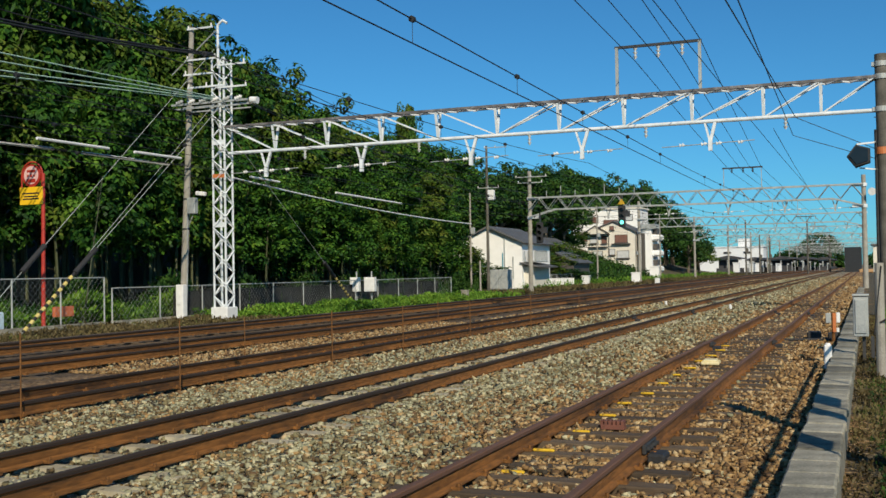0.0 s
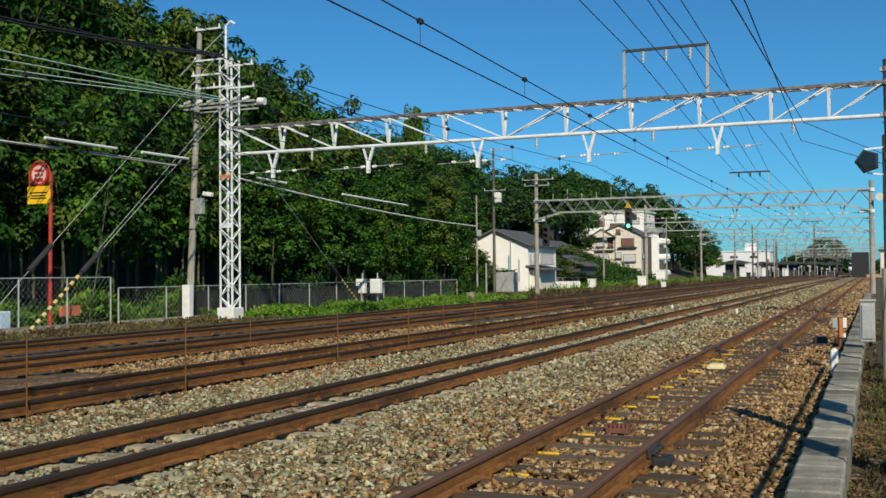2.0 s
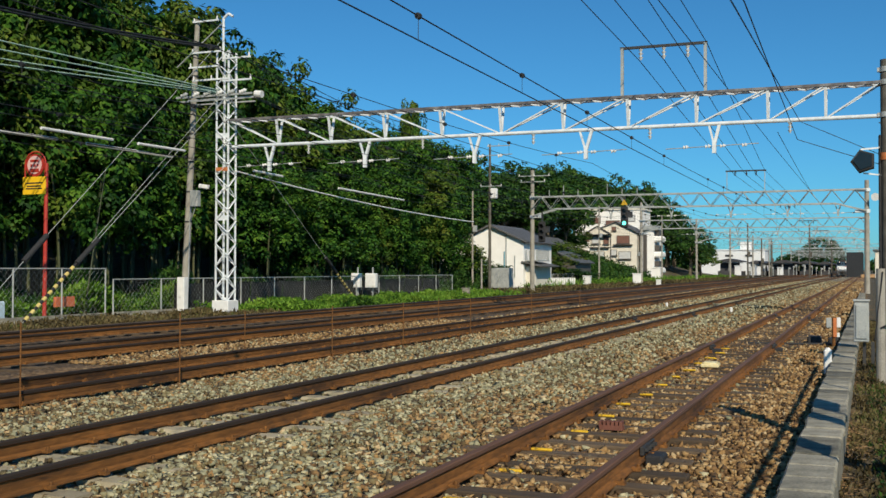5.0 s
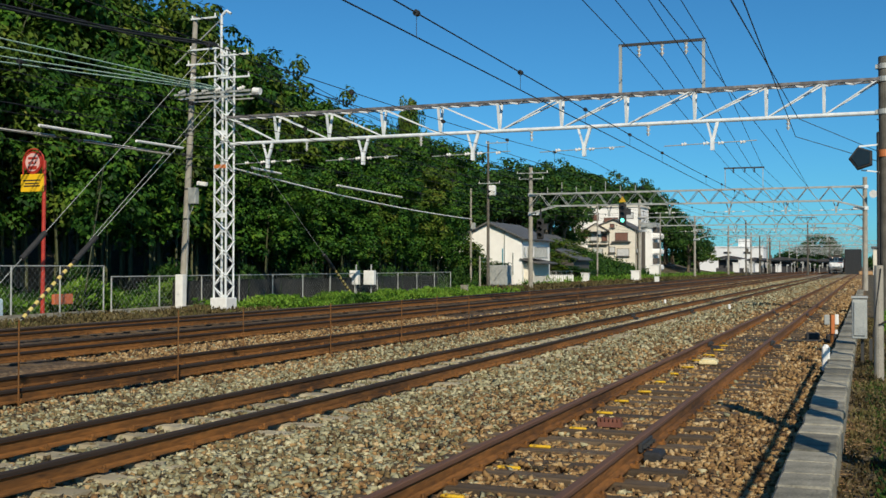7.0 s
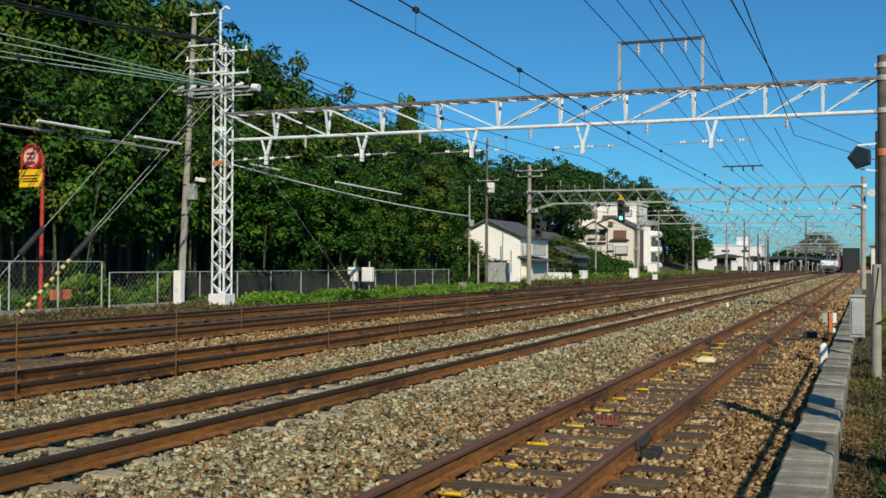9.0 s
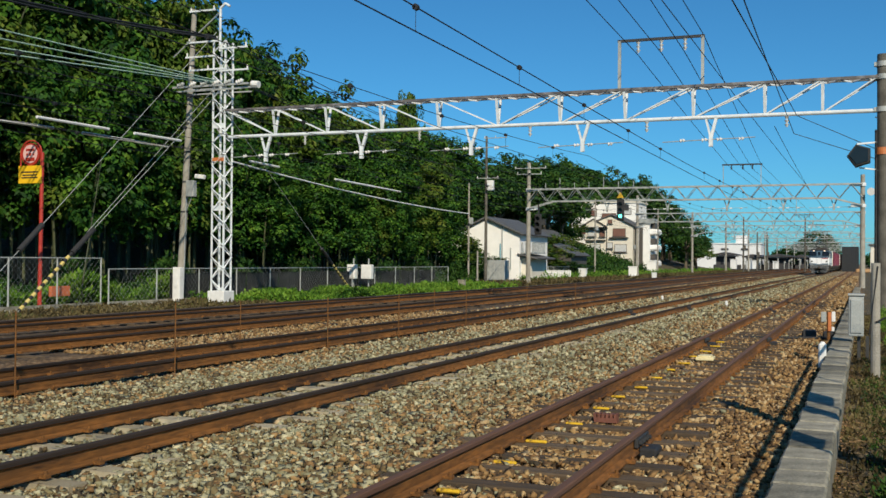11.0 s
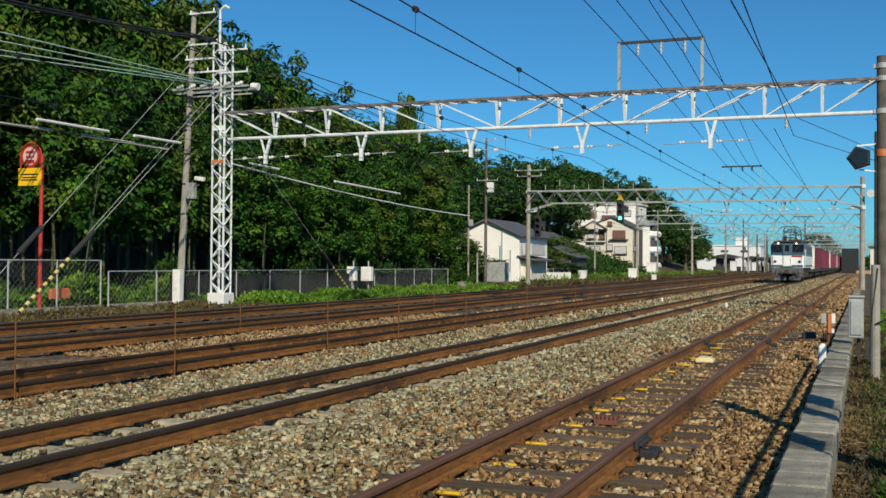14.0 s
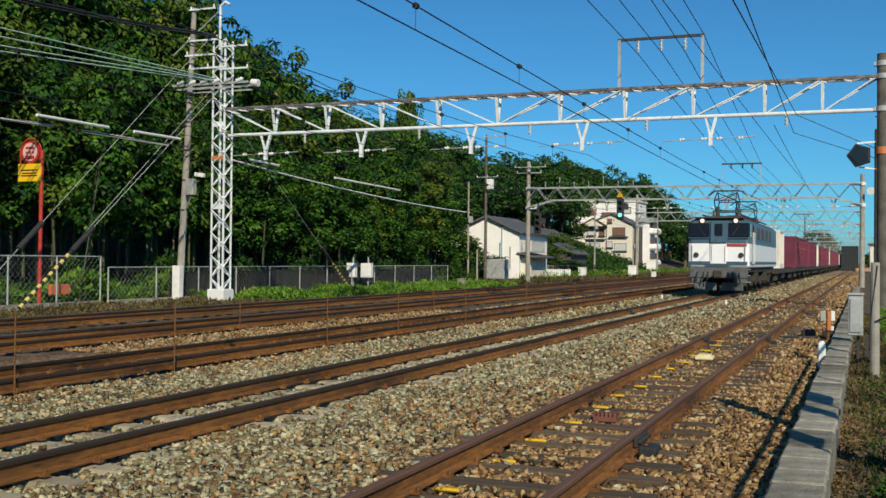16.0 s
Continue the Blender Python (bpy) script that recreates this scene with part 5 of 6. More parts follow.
# ---- signals on the second gantry ----
M_green_lamp = mat("green_signal_lamp", [(0.1, 0.8, 0.6), (0.2, 0.9, 0.7)], 0.3, 0, 1, 10, 0, emit=((0.15, 1.0, 0.75), 3.0))
for x, z, lit in ((-18.65, 5.75, True), (-25.7, 4.6, False)):
    sn = thing("signal", pose(x, 86.0, z), "black three-lens railway signal" + (" showing green" if lit else ""), "signal", "signals")
    bm = B()
    box(bm, (0, 0, 0), (0.62, 0.18, 1.75), bevel=0.08)
    part("backboard", bm, M_black, sn)
    for q in (-0.5, 0.0, 0.5):
        bm = B()
        rod(bm, (0, -0.09, q), (0, -0.13, q), 0.15, seg=14)
        ln = part("lens", bm, M_green_lamp if (lit and q < -0.1) else M_glass, sn)
        bm = B()
        arc = [(0.20 * math.cos(math.pi * i / 8), q + 0.20 * math.sin(math.pi * i / 8)) for i in range(9)]
        extrude_profile(bm, arc + [(a * 0.9, q + (b - q) * 0.9) for a, b in arc[::-1]], -0.36, -0.08)
        part("hood", bm, M_black, ln)
    bm = B()
    box(bm, (0, 0.12, 1.2), (0.12, 0.12, 1.0))
    box(bm, (0.45, 0.12, 0.2), (0.35, 0.3, 0.5))
    part("bracket", bm, M_dark_steel, sn)
    if lit:
        bm = B()
        extrude_profile(bm, [(-0.30, 0.98), (0.30, 0.98), (0.0, 1.45)], -0.12, -0.09)
        part("triangle_marker", bm, M_yellow, sn, "yellow triangular marker")

# ---- station and far buildings ----
M_far_white = mat("far_white_wall", [(0.62, 0.63, 0.64), (0.75, 0.76, 0.76)], 0.8, 0, 0.4, 4, 0)
M_far_dark = mat("dark_shelter", [(0.025, 0.025, 0.028), (0.06, 0.06, 0.065)], 0.8, 0, 0.5, 5, 0)
fb = thing("station_building", None, "long white flat-roofed building beside the station", "building", "far buildings")
bm = B()
box(bm, (-46, 400, 3.6), (23, 14, 9.4), bevel=0.1)
part("wall", bm, M_far_white, fb)
bm = B()
box(bm, (-46, 400, 8.45), (23.6, 14.6, 0.4))
part("roof", bm, M_far_white, fb)
for i in range(3):
    bm = B()
    box(bm, (-54 + i * 7, 392.9, 6.4), (2.6, 0.3, 0.7))
    part("window", bm, M_far_dark, fb)
bm = B()
box(bm, (-41.5, 398, 10.0), (4.0, 4, 3.0))
part("plant_room", bm, M_far_white, fb)


def platform(x0, x1, y0, y1, roof_z, label):
    p_ = thing("platform_shelter", None, label, "shelter", "platform shelters")
    bm = B()
    box(bm, ((x0 + x1) / 2, (y0 + y1) / 2, 0.3), (x1 - x0, y1 - y0, 1.3))
    part("platform", bm, M_far_dark, p_)
    bm = B()
    extrude_profile(bm, [(x0 - 0.6, roof_z), (x1 + 0.6, roof_z), (x1 + 0.6, roof_z + 0.25), ((x0 + x1) / 2, roof_z + 1.0), (x0 - 0.6, roof_z + 0.25)], y0, y1)
    part("roof", bm, M_far_dark, p_)
    # added dark panel: stands in for the deep shade under the roof
    bm = B()
    box(bm, ((x0 + x1) / 2, y0 + 2.5, 1.9), (x1 - x0 - 0.8, 0.3, 3.0))
    part("end_wall", bm, M_far_dark, p_, "dark panel standing in for the shade under the roof")
    for i in range(8):
        bm = B()
        y = y0 + 0.6 + (y1 - y0 - 1.2) * i / 7
        box(bm, ((x0 + x1) / 2, y, roof_z / 2), (0.3, 0.3, roof_z))
        box(bm, ((x0 + x1) / 2, y, roof_z - 0.2), ((x1 - x0) * 0.8, 0.2, 0.2))
        part("post", bm, M_galv_dull, p_)
    return p_


platform(-40.5, -34.2, 312, 326, 3.6, "dark platform shelter at the station")
platform(-27.5, -20.5, 330, 420, 3.3, "long dark platform shelter at the station")
platform(-14.5, -11.0, 345, 430, 3.0, "narrow dark platform shelter at the station")
platform(-33.0, -28.8, 322, 400, 3.1, "low dark platform shelter at the station")
platform(-19.6, -16.4, 338, 420, 3.2, "dark platform shelter beside the through tracks")
for i in range(16):
    bm = B()
    h_ = 2.2 + 0.9 * math.sin(i * 2.7) ** 2
    box(bm, (0, 0, h_ / 2), (0.16, 0.16, h_))
    box(bm, (0.25 * math.sin(i), -0.05, h_ - 0.3), (0.55, 0.12, 0.4), bevel=0.03)
    solo("platform_post", bm, M_galv_dull, "pale signpost at the end of a platform", "post", "platform posts", m=pose(-33.5 + i * 1.55, 306 + 9 * math.sin(i * 1.7), -0.25))
for x, y, w, h_, m_, nm in ((-29.5, 309, 3.0, 2.4, M_far_white, "white kiosk on the platform"), (-19, 380, 2.2, 3.4, M_far_white, "white signboard structure"), (-24, 322, 1.6, 2.2, M_far_white, "white cabinet by the platform"), (-33.5, 300, 1.6, 2.6, M_far_white, "white relay hut")):
    bm = B()
    box(bm, (0, 0, h_ / 2), (w, 2, h_), bevel=0.05)
    box(bm, (0, 0, h_ + 0.06), (w + 0.3, 2.3, 0.12))
    solo("station_hut", bm, m_, nm + " far along the line", "hut", "station huts", m=pose(x, y, -0.2))
ds = thing("warehouse", None, "dark grey cladded warehouse beside the siding", "building", "far buildings")
bm = B()
box(bm, (-2.9, 262, 2.45), (3.4, 24, 5.7), bevel=0.05)
part("wall", bm, mat("dark_grey_cladding", [(0.008, 0.011, 0.015), (0.02, 0.026, 0.033)], 0.75, 0, 1, 12, 0.1), ds)
bm = B()
for i in range(9):
    box(bm, (-4.62 + i * 0.42, 249.97, 2.45), (0.06, 0.1, 5.6))
part("ribs", bm, M_far_dark, ds)
cr = thing("house", None, "cream house with dark flat roof beyond the siding", "house", "houses")
bm = B()
box(bm, (4.4, 255, 2.6), (6.4, 10, 6.0), bevel=0.05)
part("wall", bm, M_plaster, cr)
bm = B()
box(bm, (4.4, 255, 5.75), (7.2, 11, 0.3))
part("roof", bm, M_roof, cr)
for x, z in ((3.6, 4.2), (5.6, 4.2), (3.6, 1.3), (5.6, 1.3)):
    bm = B()
    box(bm, (x, 249.95, z), (1.3, 0.14, 1.2))
    part("window", bm, M_trim, cr)
bm = B()
for i in range(7):
    box(bm, (0.1 * math.sin(i * 2.1), i * 0.75, 0.2 + 0.12 * math.sin(i * 1.3)), (2.6, 0.7, 0.5 + 0.25 * math.sin(i)), bevel=0.08)
solo("timber_stack", bm, mat("orange_timber", [(0.32, 0.18, 0.08), (0.48, 0.30, 0.15)], 0.8, 0, 2, 20, 0.3), "orange-brown stack of timber beside the siding", "timber stack", m=pose(-0.3, 236, -0.2))
# tall plain masts among the far tracks
for x, y, h_ in ((-20.6, 200, 10.2), (-9.9, 200, 9.9), (-18.9, 208, 7.6), (-19.8, 240, 8.5), (-8.1, 262, 9), (-24.5, 300, 9.5)):
    bm = B()
    rod(bm, (0, 0, 0), (0, 0, h_), 0.17, 0.12, 8)
    box(bm, (0.2, -0.15, h_ * 0.45), (0.5, 0.3, 0.9))
    solo("line_mast", bm, M_pole_dark, "slim dark mast among the far tracks", "mast", "line masts", m=pose(x, y, -0.3))

# ---- beside the cable trough ----
cab = thing("signal_cabinet", pose(-0.04, 21.5, -0.72), "grey steel cabinet on legs behind the trough", "cabinet")
bm = B()
box(bm, (-0.10, 0, 1.22), (0.27, 0.34, 0.76), bevel=0.015)
part("body", bm, M_galv_dull, cab)
bm = B()
box(bm, (-0.10, -0.18, 1.22), (0.20, 0.03, 0.64), bevel=0.01)
part("door", bm, M_galv_dull, cab)
bm = B()
box(bm, (-0.10, -0.01, 1.62), (0.30, 0.38, 0.04), bevel=0.01)
part("lid", bm, M_galv_dull, cab)
for s in (-0.05, 0.1):
    bm = B()
    box(bm, (s, 0, 0.42), (0.06, 0.06, 0.84))
    part("leg", bm, M_dark_steel, cab)
ps = thing("cable_post", pose(0.17, 18.3, -0.45), "short weathered grey concrete post", "post", "short posts")
bm = B()
rod(bm, (0, 0, 0), (0, 0, 1.95), 0.075, 0.07, 12)
part("post", bm, M_pole, ps)
bm = B()
rod(bm, (-0.09, -0.03, 0.8), (0.03, -0.08, 1.9), 0.012, seg=6)
rod(bm, (0.0, -0.08, 1.0), (0.9, -0.3, 1.5), 0.015, seg=6)
part("cable", bm, M_black, ps)
ps2 = thing("cable_post", pose(0.72, 27.5, -0.45), "short weathered grey concrete post", "post", "short posts")
bm = B()
rod(bm, (0, 0, 0), (0, 0, 2.1), 0.085, 0.08, 12)
part("post", bm, M_pole, ps2)
bm = B()
box(bm, (0, 0, 0), (0.5, 0.05, 0.22), Euler((0, radians(-14), 0)).to_matrix(), 0.01)
solo("white_board", bm, M_white, "white board fixed behind the posts", "board", m=pose(0.68, 19.6, 0.62))
# floodlight on the gantry pole
fl_ = thing("floodlight", pose(-0.17, G1 - 0.4, 5.3), "black floodlight on a bracket of the pole", "floodlight")
bm = B()
bmesh.ops.create_cone(bm, cap_ends=True, segments=5, radius1=0.44, radius2=0.40, depth=0.42, matrix=Matrix.Rotation(radians(90), 4, "X") @ Matrix.Rotation(radians(18), 4, "Z"))
part("housing", bm, M_black, fl_)
bm = B()
bmesh.ops.create_cone(bm, cap_ends=True, segments=5, radius1=0.34, radius2=0.34, depth=0.03, matrix=Matrix.Translation((0, -0.23, 0)) @ Matrix.Rotation(radians(90), 4, "X") @ Matrix.Rotation(radians(18), 4, "Z"))
part("glass", bm, M_glass, fl_)
bm = B()
bar(bm, (-0.1, 0.1, 0.42), (0.7, 0.4, 0.5), 0.06)
bar(bm, (0, 0.1, -0.42), (0.7, 0.4, -0.5), 0.05)
part("bracket", bm, M_galv, fl_)
# speaker on the second gantry's pole
bm = B()
rod(bm, (0, 0, 0), (-0.1, -0.55, -0.05), 0.10, 0.30, 14)
solo("loudspeaker", bm, M_white, "white horn loudspeaker on a pole", "loudspeaker", m=pose(0.55, 86.3, 7.0))

# pipe fence on the near side, beyond the trough, that throws its shadow over it
pf = thing("pipe_fence", None, "low steel pipe fence beside the path", "fence", "fences")
for y in (2.2, 4.7, 7.2, 9.9, 12.4, 15.0):
    bm = B()
    rod(bm, (0.77, y, -0.4), (0.77, y, 1.86), 0.022, seg=8)
    part("post", bm, M_galv_dull, pf)
bm = B()
rod(bm, (0.77, -3, 1.86), (0.77, 17, 1.86), 0.028, seg=8)
part("top_rail", bm, M_galv_dull, pf)
# unseen boards, added only to cast two broad shadow bands on the trough
for y, w in ((10.4, 0.75), (7.5, 0.5)):
    bm = B()
    box(bm, (0.73, y, 1.5), (0.03, w, 0.36), bevel=0.008)
    part("board", bm, M_white, pf, "unseen board added on the fence to shade the trough")
bm = B()
rod(bm, (0, 0, 0), (0, 0, 3.4), 0.13, 0.11, 14)
solo("plain_pole", bm, M_pole, "plain concrete pole beside the path", "pole", m=pose(0.82, 9.2, -0.45))
bm = B()
box(bm, (0, 0, 0.12), (0.45, 0.55, 0.3), bevel=0.03)
solo("concrete_block", bm, M_concrete, "loose weathered concrete block in the weeds", "block", m=pose(0.17, 7.4, -0.42, 0, 0, 12))


# ---- freight train ----
M_loco_white = mat("white_loco_paint", [(0.74, 0.75, 0.76), (0.84, 0.85, 0.86)], 0.35, 0, 2, 30, 0.05)
M_loco_blue = mat("blue_grey_loco_paint", [(0.035, 0.075, 0.115), (0.055, 0.105, 0.15)], 0.4, 0, 2, 30, 0.05)
M_plate_red = mat("dull_red_plate", [(0.28, 0.03, 0.03), (0.38, 0.05, 0.05)], 0.5, 0, 4, 30, 0)
M_loco_grey = mat("grey_underframe_paint", [(0.055, 0.06, 0.065), (0.125, 0.13, 0.135)], 0.65, 0, 4, 30, 0.3)
M_loco_roof = mat("dusty_roof", [(0.03, 0.024, 0.02), (0.07, 0.058, 0.048)], 0.75, 0, 3, 30, 0.2)
M_lamp = mat("lit_headlight", [(0.9, 0.8, 0.65), (0.95, 0.88, 0.75)], 0.3, 0, 1, 10, 0, emit=((1.0, 0.66, 0.48), 0.9))
M_under = mat("dirty_running_gear", [(0.02, 0.018, 0.015), (0.07, 0.055, 0.04)], 0.8, 0.1, 5, 40, 0.3)
M_cont_red = mat("red_container_paint", [(0.11, 0.015, 0.036), (0.16, 0.024, 0.05), (0.21, 0.04, 0.065)], 0.55, 0, 1.5, 20, 0.1, by_object=0.5)
M_cont_white = mat("cream_container_paint", [(0.66, 0.63, 0.55), (0.78, 0.75, 0.68)], 0.5, 0, 1.5, 20, 0.1)


def bogie(parent, y, wheels, name="bogie"):
    bm = B()
    for s in (-1, 1):
        box(bm, (s * 0.98, y, 0.62), (0.14, max(wheels) - min(wheels) + 1.2, 0.28), bevel=0.04)
        for w in wheels:
            box(bm, (s * 1.02, y + w, 0.48), (0.2, 0.34, 0.34), bevel=0.04)
            for q in (-0.3, 0.3):
                rod(bm, (s * 1.0, y + w + q, 0.45), (s * 1.0, y + w + q, 0.85), 0.08, seg=8)
    bg = part(name, bm, M_under, parent, "grimy dark bogie")
    for w in wheels:
        bm = B()
        for s in (-1, 1):
            rod(bm, (s * 0.50, y + w, 0.43), (s * 0.62, y + w, 0.43), 0.43, seg=24)
            rod(bm, (s * 0.49, y + w, 0.43), (s * 0.52, y + w, 0.43), 0.455, seg=24)
        rod(bm, (-0.6, y + w, 0.43), (0.6, y + w, 0.43), 0.08, seg=10)
        part("wheelset", bm, M_under, bg)


def body_shell(name, zs, halves, y0s, y1, material, parent, label=""):
    """A shell stacked through heights zs with half-widths and set-back front edges y0s; rounded front corners."""
    bm = B()
    rings = []
    for z, h, y0 in zip(zs, halves, y0s):
        c = 0.16
        rings.append([bm.verts.new(p) for p in ((-h + c, y0, z), (h - c, y0, z), (h - 0.04, y0 + 0.06, z), (h, y0 + c, z), (h, y1 - c, z), (h - c, y1, z), (-h + c, y1, z), (-h, y1 - c, z), (-h, y0 + c, z), (-h + 0.04, y0 + 0.06, z))])
    for a, b in zip(rings, rings[1:]):
        for i in range(10):
            bm.faces.new((a[i], a[(i + 1) % 10], b[(i + 1) % 10], b[i]))
    bm.faces.new(rings[0][::-1])
    bm.faces.new(rings[-1])
    return part(name, bm, material, parent, label)


def pantograph(parent, y, head):
    """A diamond pantograph seen end-on: base, side legs crossed by bracing, wide collector head."""
    bm = B()
    for s in (-0.55, 0.55):
        for q in (-0.75, 0.75):
            insulator(bm, (s, y + q, 3.62), (s, y + q, 3.95), 0.10, 3)
    base = part("pantograph", bm, M_insul_dark, parent, "raised dark diamond pantograph")
    bm = B()
    zm = (3.98 + head) / 2
    for s in (-0.52, 0.52):
        for q in (-1, 1):
            bar(bm, (s, y + q * 0.3, 3.98), (s * 0.98, y + q * 0.95, zm), 0.05)
            bar(bm, (s * 0.98, y + q * 0.95, zm), (s * 0.9, y + q * 0.12, head - 0.08), 0.045)
    for q in (-0.95, 0.95):
        bar(bm, (-0.52, y + q, zm), (0.52, y + q, zm), 0.045)
        bar(bm, (-0.52, y + q, zm), (0.47, y + q * 0.12, head - 0.1), 0.03)
        bar(bm, (0.52, y + q, zm), (-0.47, y + q * 0.12, head - 0.1), 0.03)
        bar(bm, (-0.6, y + q * 0.8, 3.98), (0.6, y + q * 0.8, 3.98), 0.06)
    part("frame", bm, M_dark_steel, base)
    bm = B()
    for q in (-0.16, 0.16):
        bar(bm, (-0.62, y + q, head), (0.62, y + q, head), 0.05)
        bar(bm, (-0.62, y + q, head), (-0.90, y + q, head - 0.22), 0.04)
        bar(bm, (0.62, y + q, head), (0.90, y + q, head - 0.22), 0.04)
    part("collector_head", bm, M_dark_steel, base)


def locomotive():
    """Front face at y 0, tail towards +y, rail level at z 0."""
    t = thing("locomotive", None, "white and blue-grey electric locomotive with lit headlights", "locomotive")
    L = 16.1
    body_shell("lower_body", (1.24, 1.30, 2.34), (1.38, 1.40, 1.40), (0.06, 0.0, 0.0), L, M_loco_white, t, "white lower body")
    body_shell("upper_body", (2.344, 3.30, 3.42), (1.40, 1.38, 1.30), (0.0, 0.16, 0.22), L, M_loco_blue, t, "blue-grey upper body")
    body_shell("roof", (3.424, 3.56, 3.66), (1.30, 1.08, 0.70), (0.26, 0.5, 0.9), L - 0.2, M_loco_roof, t, "dusty dark roof")
    # front windows, door, lamps
    for s in (-1, 1):
        bm = B()
        box(bm, (s * 0.90, 0.075, 2.97), (0.92, 0.07, 0.66), Euler((radians(-9.5), 0, 0)).to_matrix(), 0.03)
        box(bm, (s * 1.372, 0.50, 2.97), (0.06, 0.80, 0.62))
        part("cab_window", bm, M_glass, t, "black wraparound cab window")
        bm = B()
        box(bm, (s * 0.90, 0.0, 2.60), (0.94, 0.06, 0.05))
        part("window_sill", bm, M_loco_blue, t)
        bm = B()
        rod(bm, (s * 0.76, 0.34, 3.40), (s * 0.76, 0.10, 3.40), 0.15, 0.14, 16)
        hl = part("headlight", bm, M_loco_roof, t)
        bm = B()
        rod(bm, (s * 0.76, 0.11, 3.40), (s * 0.76, 0.085, 3.40), 0.095, 0.09, 16)
        part("lens", bm, M_lamp, hl, "glowing warm headlight lens")
        bm = B()
        rod(bm, (s * 1.02, 0.02, 1.80), (s * 1.02, -0.06, 1.80), 0.13, 0.11, 14)
        part("marker_lamp", bm, M_black, t, "round dark marker lamp")
        bm = B()
        rod(bm, (s * 1.2, -0.05, 1.55), (s * 1.2, -0.05, 2.25), 0.018, seg=6)
        part("handrail", bm, M_galv_dull, t)
    bm = B()
    box(bm, (0, 0.05, 2.88), (0.74, 0.16, 1.06), Euler((radians(-9.5), 0, 0)).to_matrix(), 0.02)
    door = part("front_door", bm, M_loco_blue, t, "blue-grey gangway door")
    bm = B()
    box(bm, (0, -0.03, 1.86), (0.74, 0.06, 0.92), bevel=0.01)
    part("door_skin", bm, M_loco_white, door)
    bm = B()
    box(bm, (0, -0.025, 2.98), (0.36, 0.06, 0.56), Euler((radians(-9.5), 0, 0)).to_matrix(), 0.02)
    part("pane", bm, M_glass, door)
    bm = B()
    box(bm, (0.82, -0.02, 2.27), (0.92, 0.03, 0.12))
    part("number_bar", bm, M_plate_red, t, "red plate strip")
    bm = B()
    box(bm, (0, -0.03, 1.43), (2.62, 0.05, 0.15))
    box(bm, (0, -0.05, 1.36), (1.1, 0.12, 0.05))
    part("front_stripe", bm, M_loco_blue, t, "thin dark stripe")
    for s in (-1, 1):
        bm = B()
        box(bm, (s * 1.405, L / 2, 1.44), (0.02, L - 0.6, 0.14))
        part("side_stripe", bm, M_loco_blue, t, "thin dark stripe")
        for i, (yc, w) in enumerate(((1.55, 0.5), (4.2, 1.6), (6.5, 1.6), (8.8, 1.6), (11.1, 1.6))):
            bm = B()
            box(bm, (s * 1.39, yc, 2.9), (0.04, w, 0.62), bevel=0.01)
            if i:
                for q in range(6):
                    box(bm, (s * 1.41, yc, 2.66 + q * 0.09), (0.03, w - 0.1, 0.03))
            part("side_louvre", bm, M_glass if i == 0 else M_loco_grey, t)
        for yc in (1.15, 1.95):
            bm = B()
            rod(bm, (s * 1.45, yc, 1.4), (s * 1.45, yc, 2.9), 0.02, seg=6)
            part("handrail", bm, M_galv, t)
        bm = B()
        box(bm, (s * 1.395, 1.55, 2.28), (0.03, 0.66, 1.9))
        part("cab_door", bm, M_loco_grey, t, "grey cab door")
    bm = B()
    box(bm, (0, 0.24, 3.56), (2.3, 0.34, 0.06), Euler((radians(6), 0, 0)).to_matrix(), 0.02)
    part("cab_visor", bm, M_loco_roof, t, "dark brown rim over the cab windows")
    for s in (-1, 1):
        bm = B()
        bar(bm, (s * 0.62, -0.02, 2.70), (s * 0.95, 0.06, 3.2), 0.025)
        part("wiper", bm, M_black, t)
        bm = B()
        rod(bm, (s * 0.30, -0.08, 1.5), (s * 0.30, -0.08, 2.2), 0.016, seg=6)
        part("handrail", bm, M_galv_dull, t)
    # buffer beam, skirt, plough, coupler
    bm = B()
    box(bm, (0, 0.10, 0.98), (2.66, 0.20, 0.50), bevel=0.03)
    box(bm, (-1.0, 0.2, 0.62), (0.5, 0.3, 0.28), bevel=0.03)
    box(bm, (1.0, 0.2, 0.62), (0.5, 0.3, 0.28), bevel=0.03)
    part("buffer_beam", bm, M_loco_grey, t, "grey buffer beam")
    bm = B()
    box(bm, (0, -0.20, 0.90), (0.30, 0.55, 0.32), bevel=0.05)
    box(bm, (0, -0.46, 0.90), (0.38, 0.16, 0.38), bevel=0.06)
    part("coupler", bm, M_under, t)
    for s in (-1, 1):
        for q in (0.45, 0.65, 0.95):
            bm = B()
            tube(bm, [(s * q, -0.02, 1.0), (s * (q + 0.01), -0.16, 0.85), (s * (q + 0.03), -0.18, 0.66), (s * (q + 0.06), -0.10, 0.55)], 0.035, 6)
            part("brake_hose", bm, M_black, t)
    for s in (-1, 1):
        bm = B()
        box(bm, (s * 0.62, 0.25, 0.34), (1.05, 0.06, 0.40), Euler((0, 0, radians(-18 * s))).to_matrix(), 0.02)
        part("plough", bm, M_loco_grey, t, "grey snow plough blade")
        bm = B()
        for z in (0.55, 0.85, 1.15):
            box(bm, (s * 1.3, 0.55, z), (0.2, 0.35, 0.03))
        box(bm, (s * 1.22, 0.55, 0.85), (0.03, 0.04, 0.7))
        part("step_ladder", bm, M_galv_dull, t)
    bm = B()
    box(bm, (0, L / 2, 1.12), (2.5, L - 0.3, 0.24))
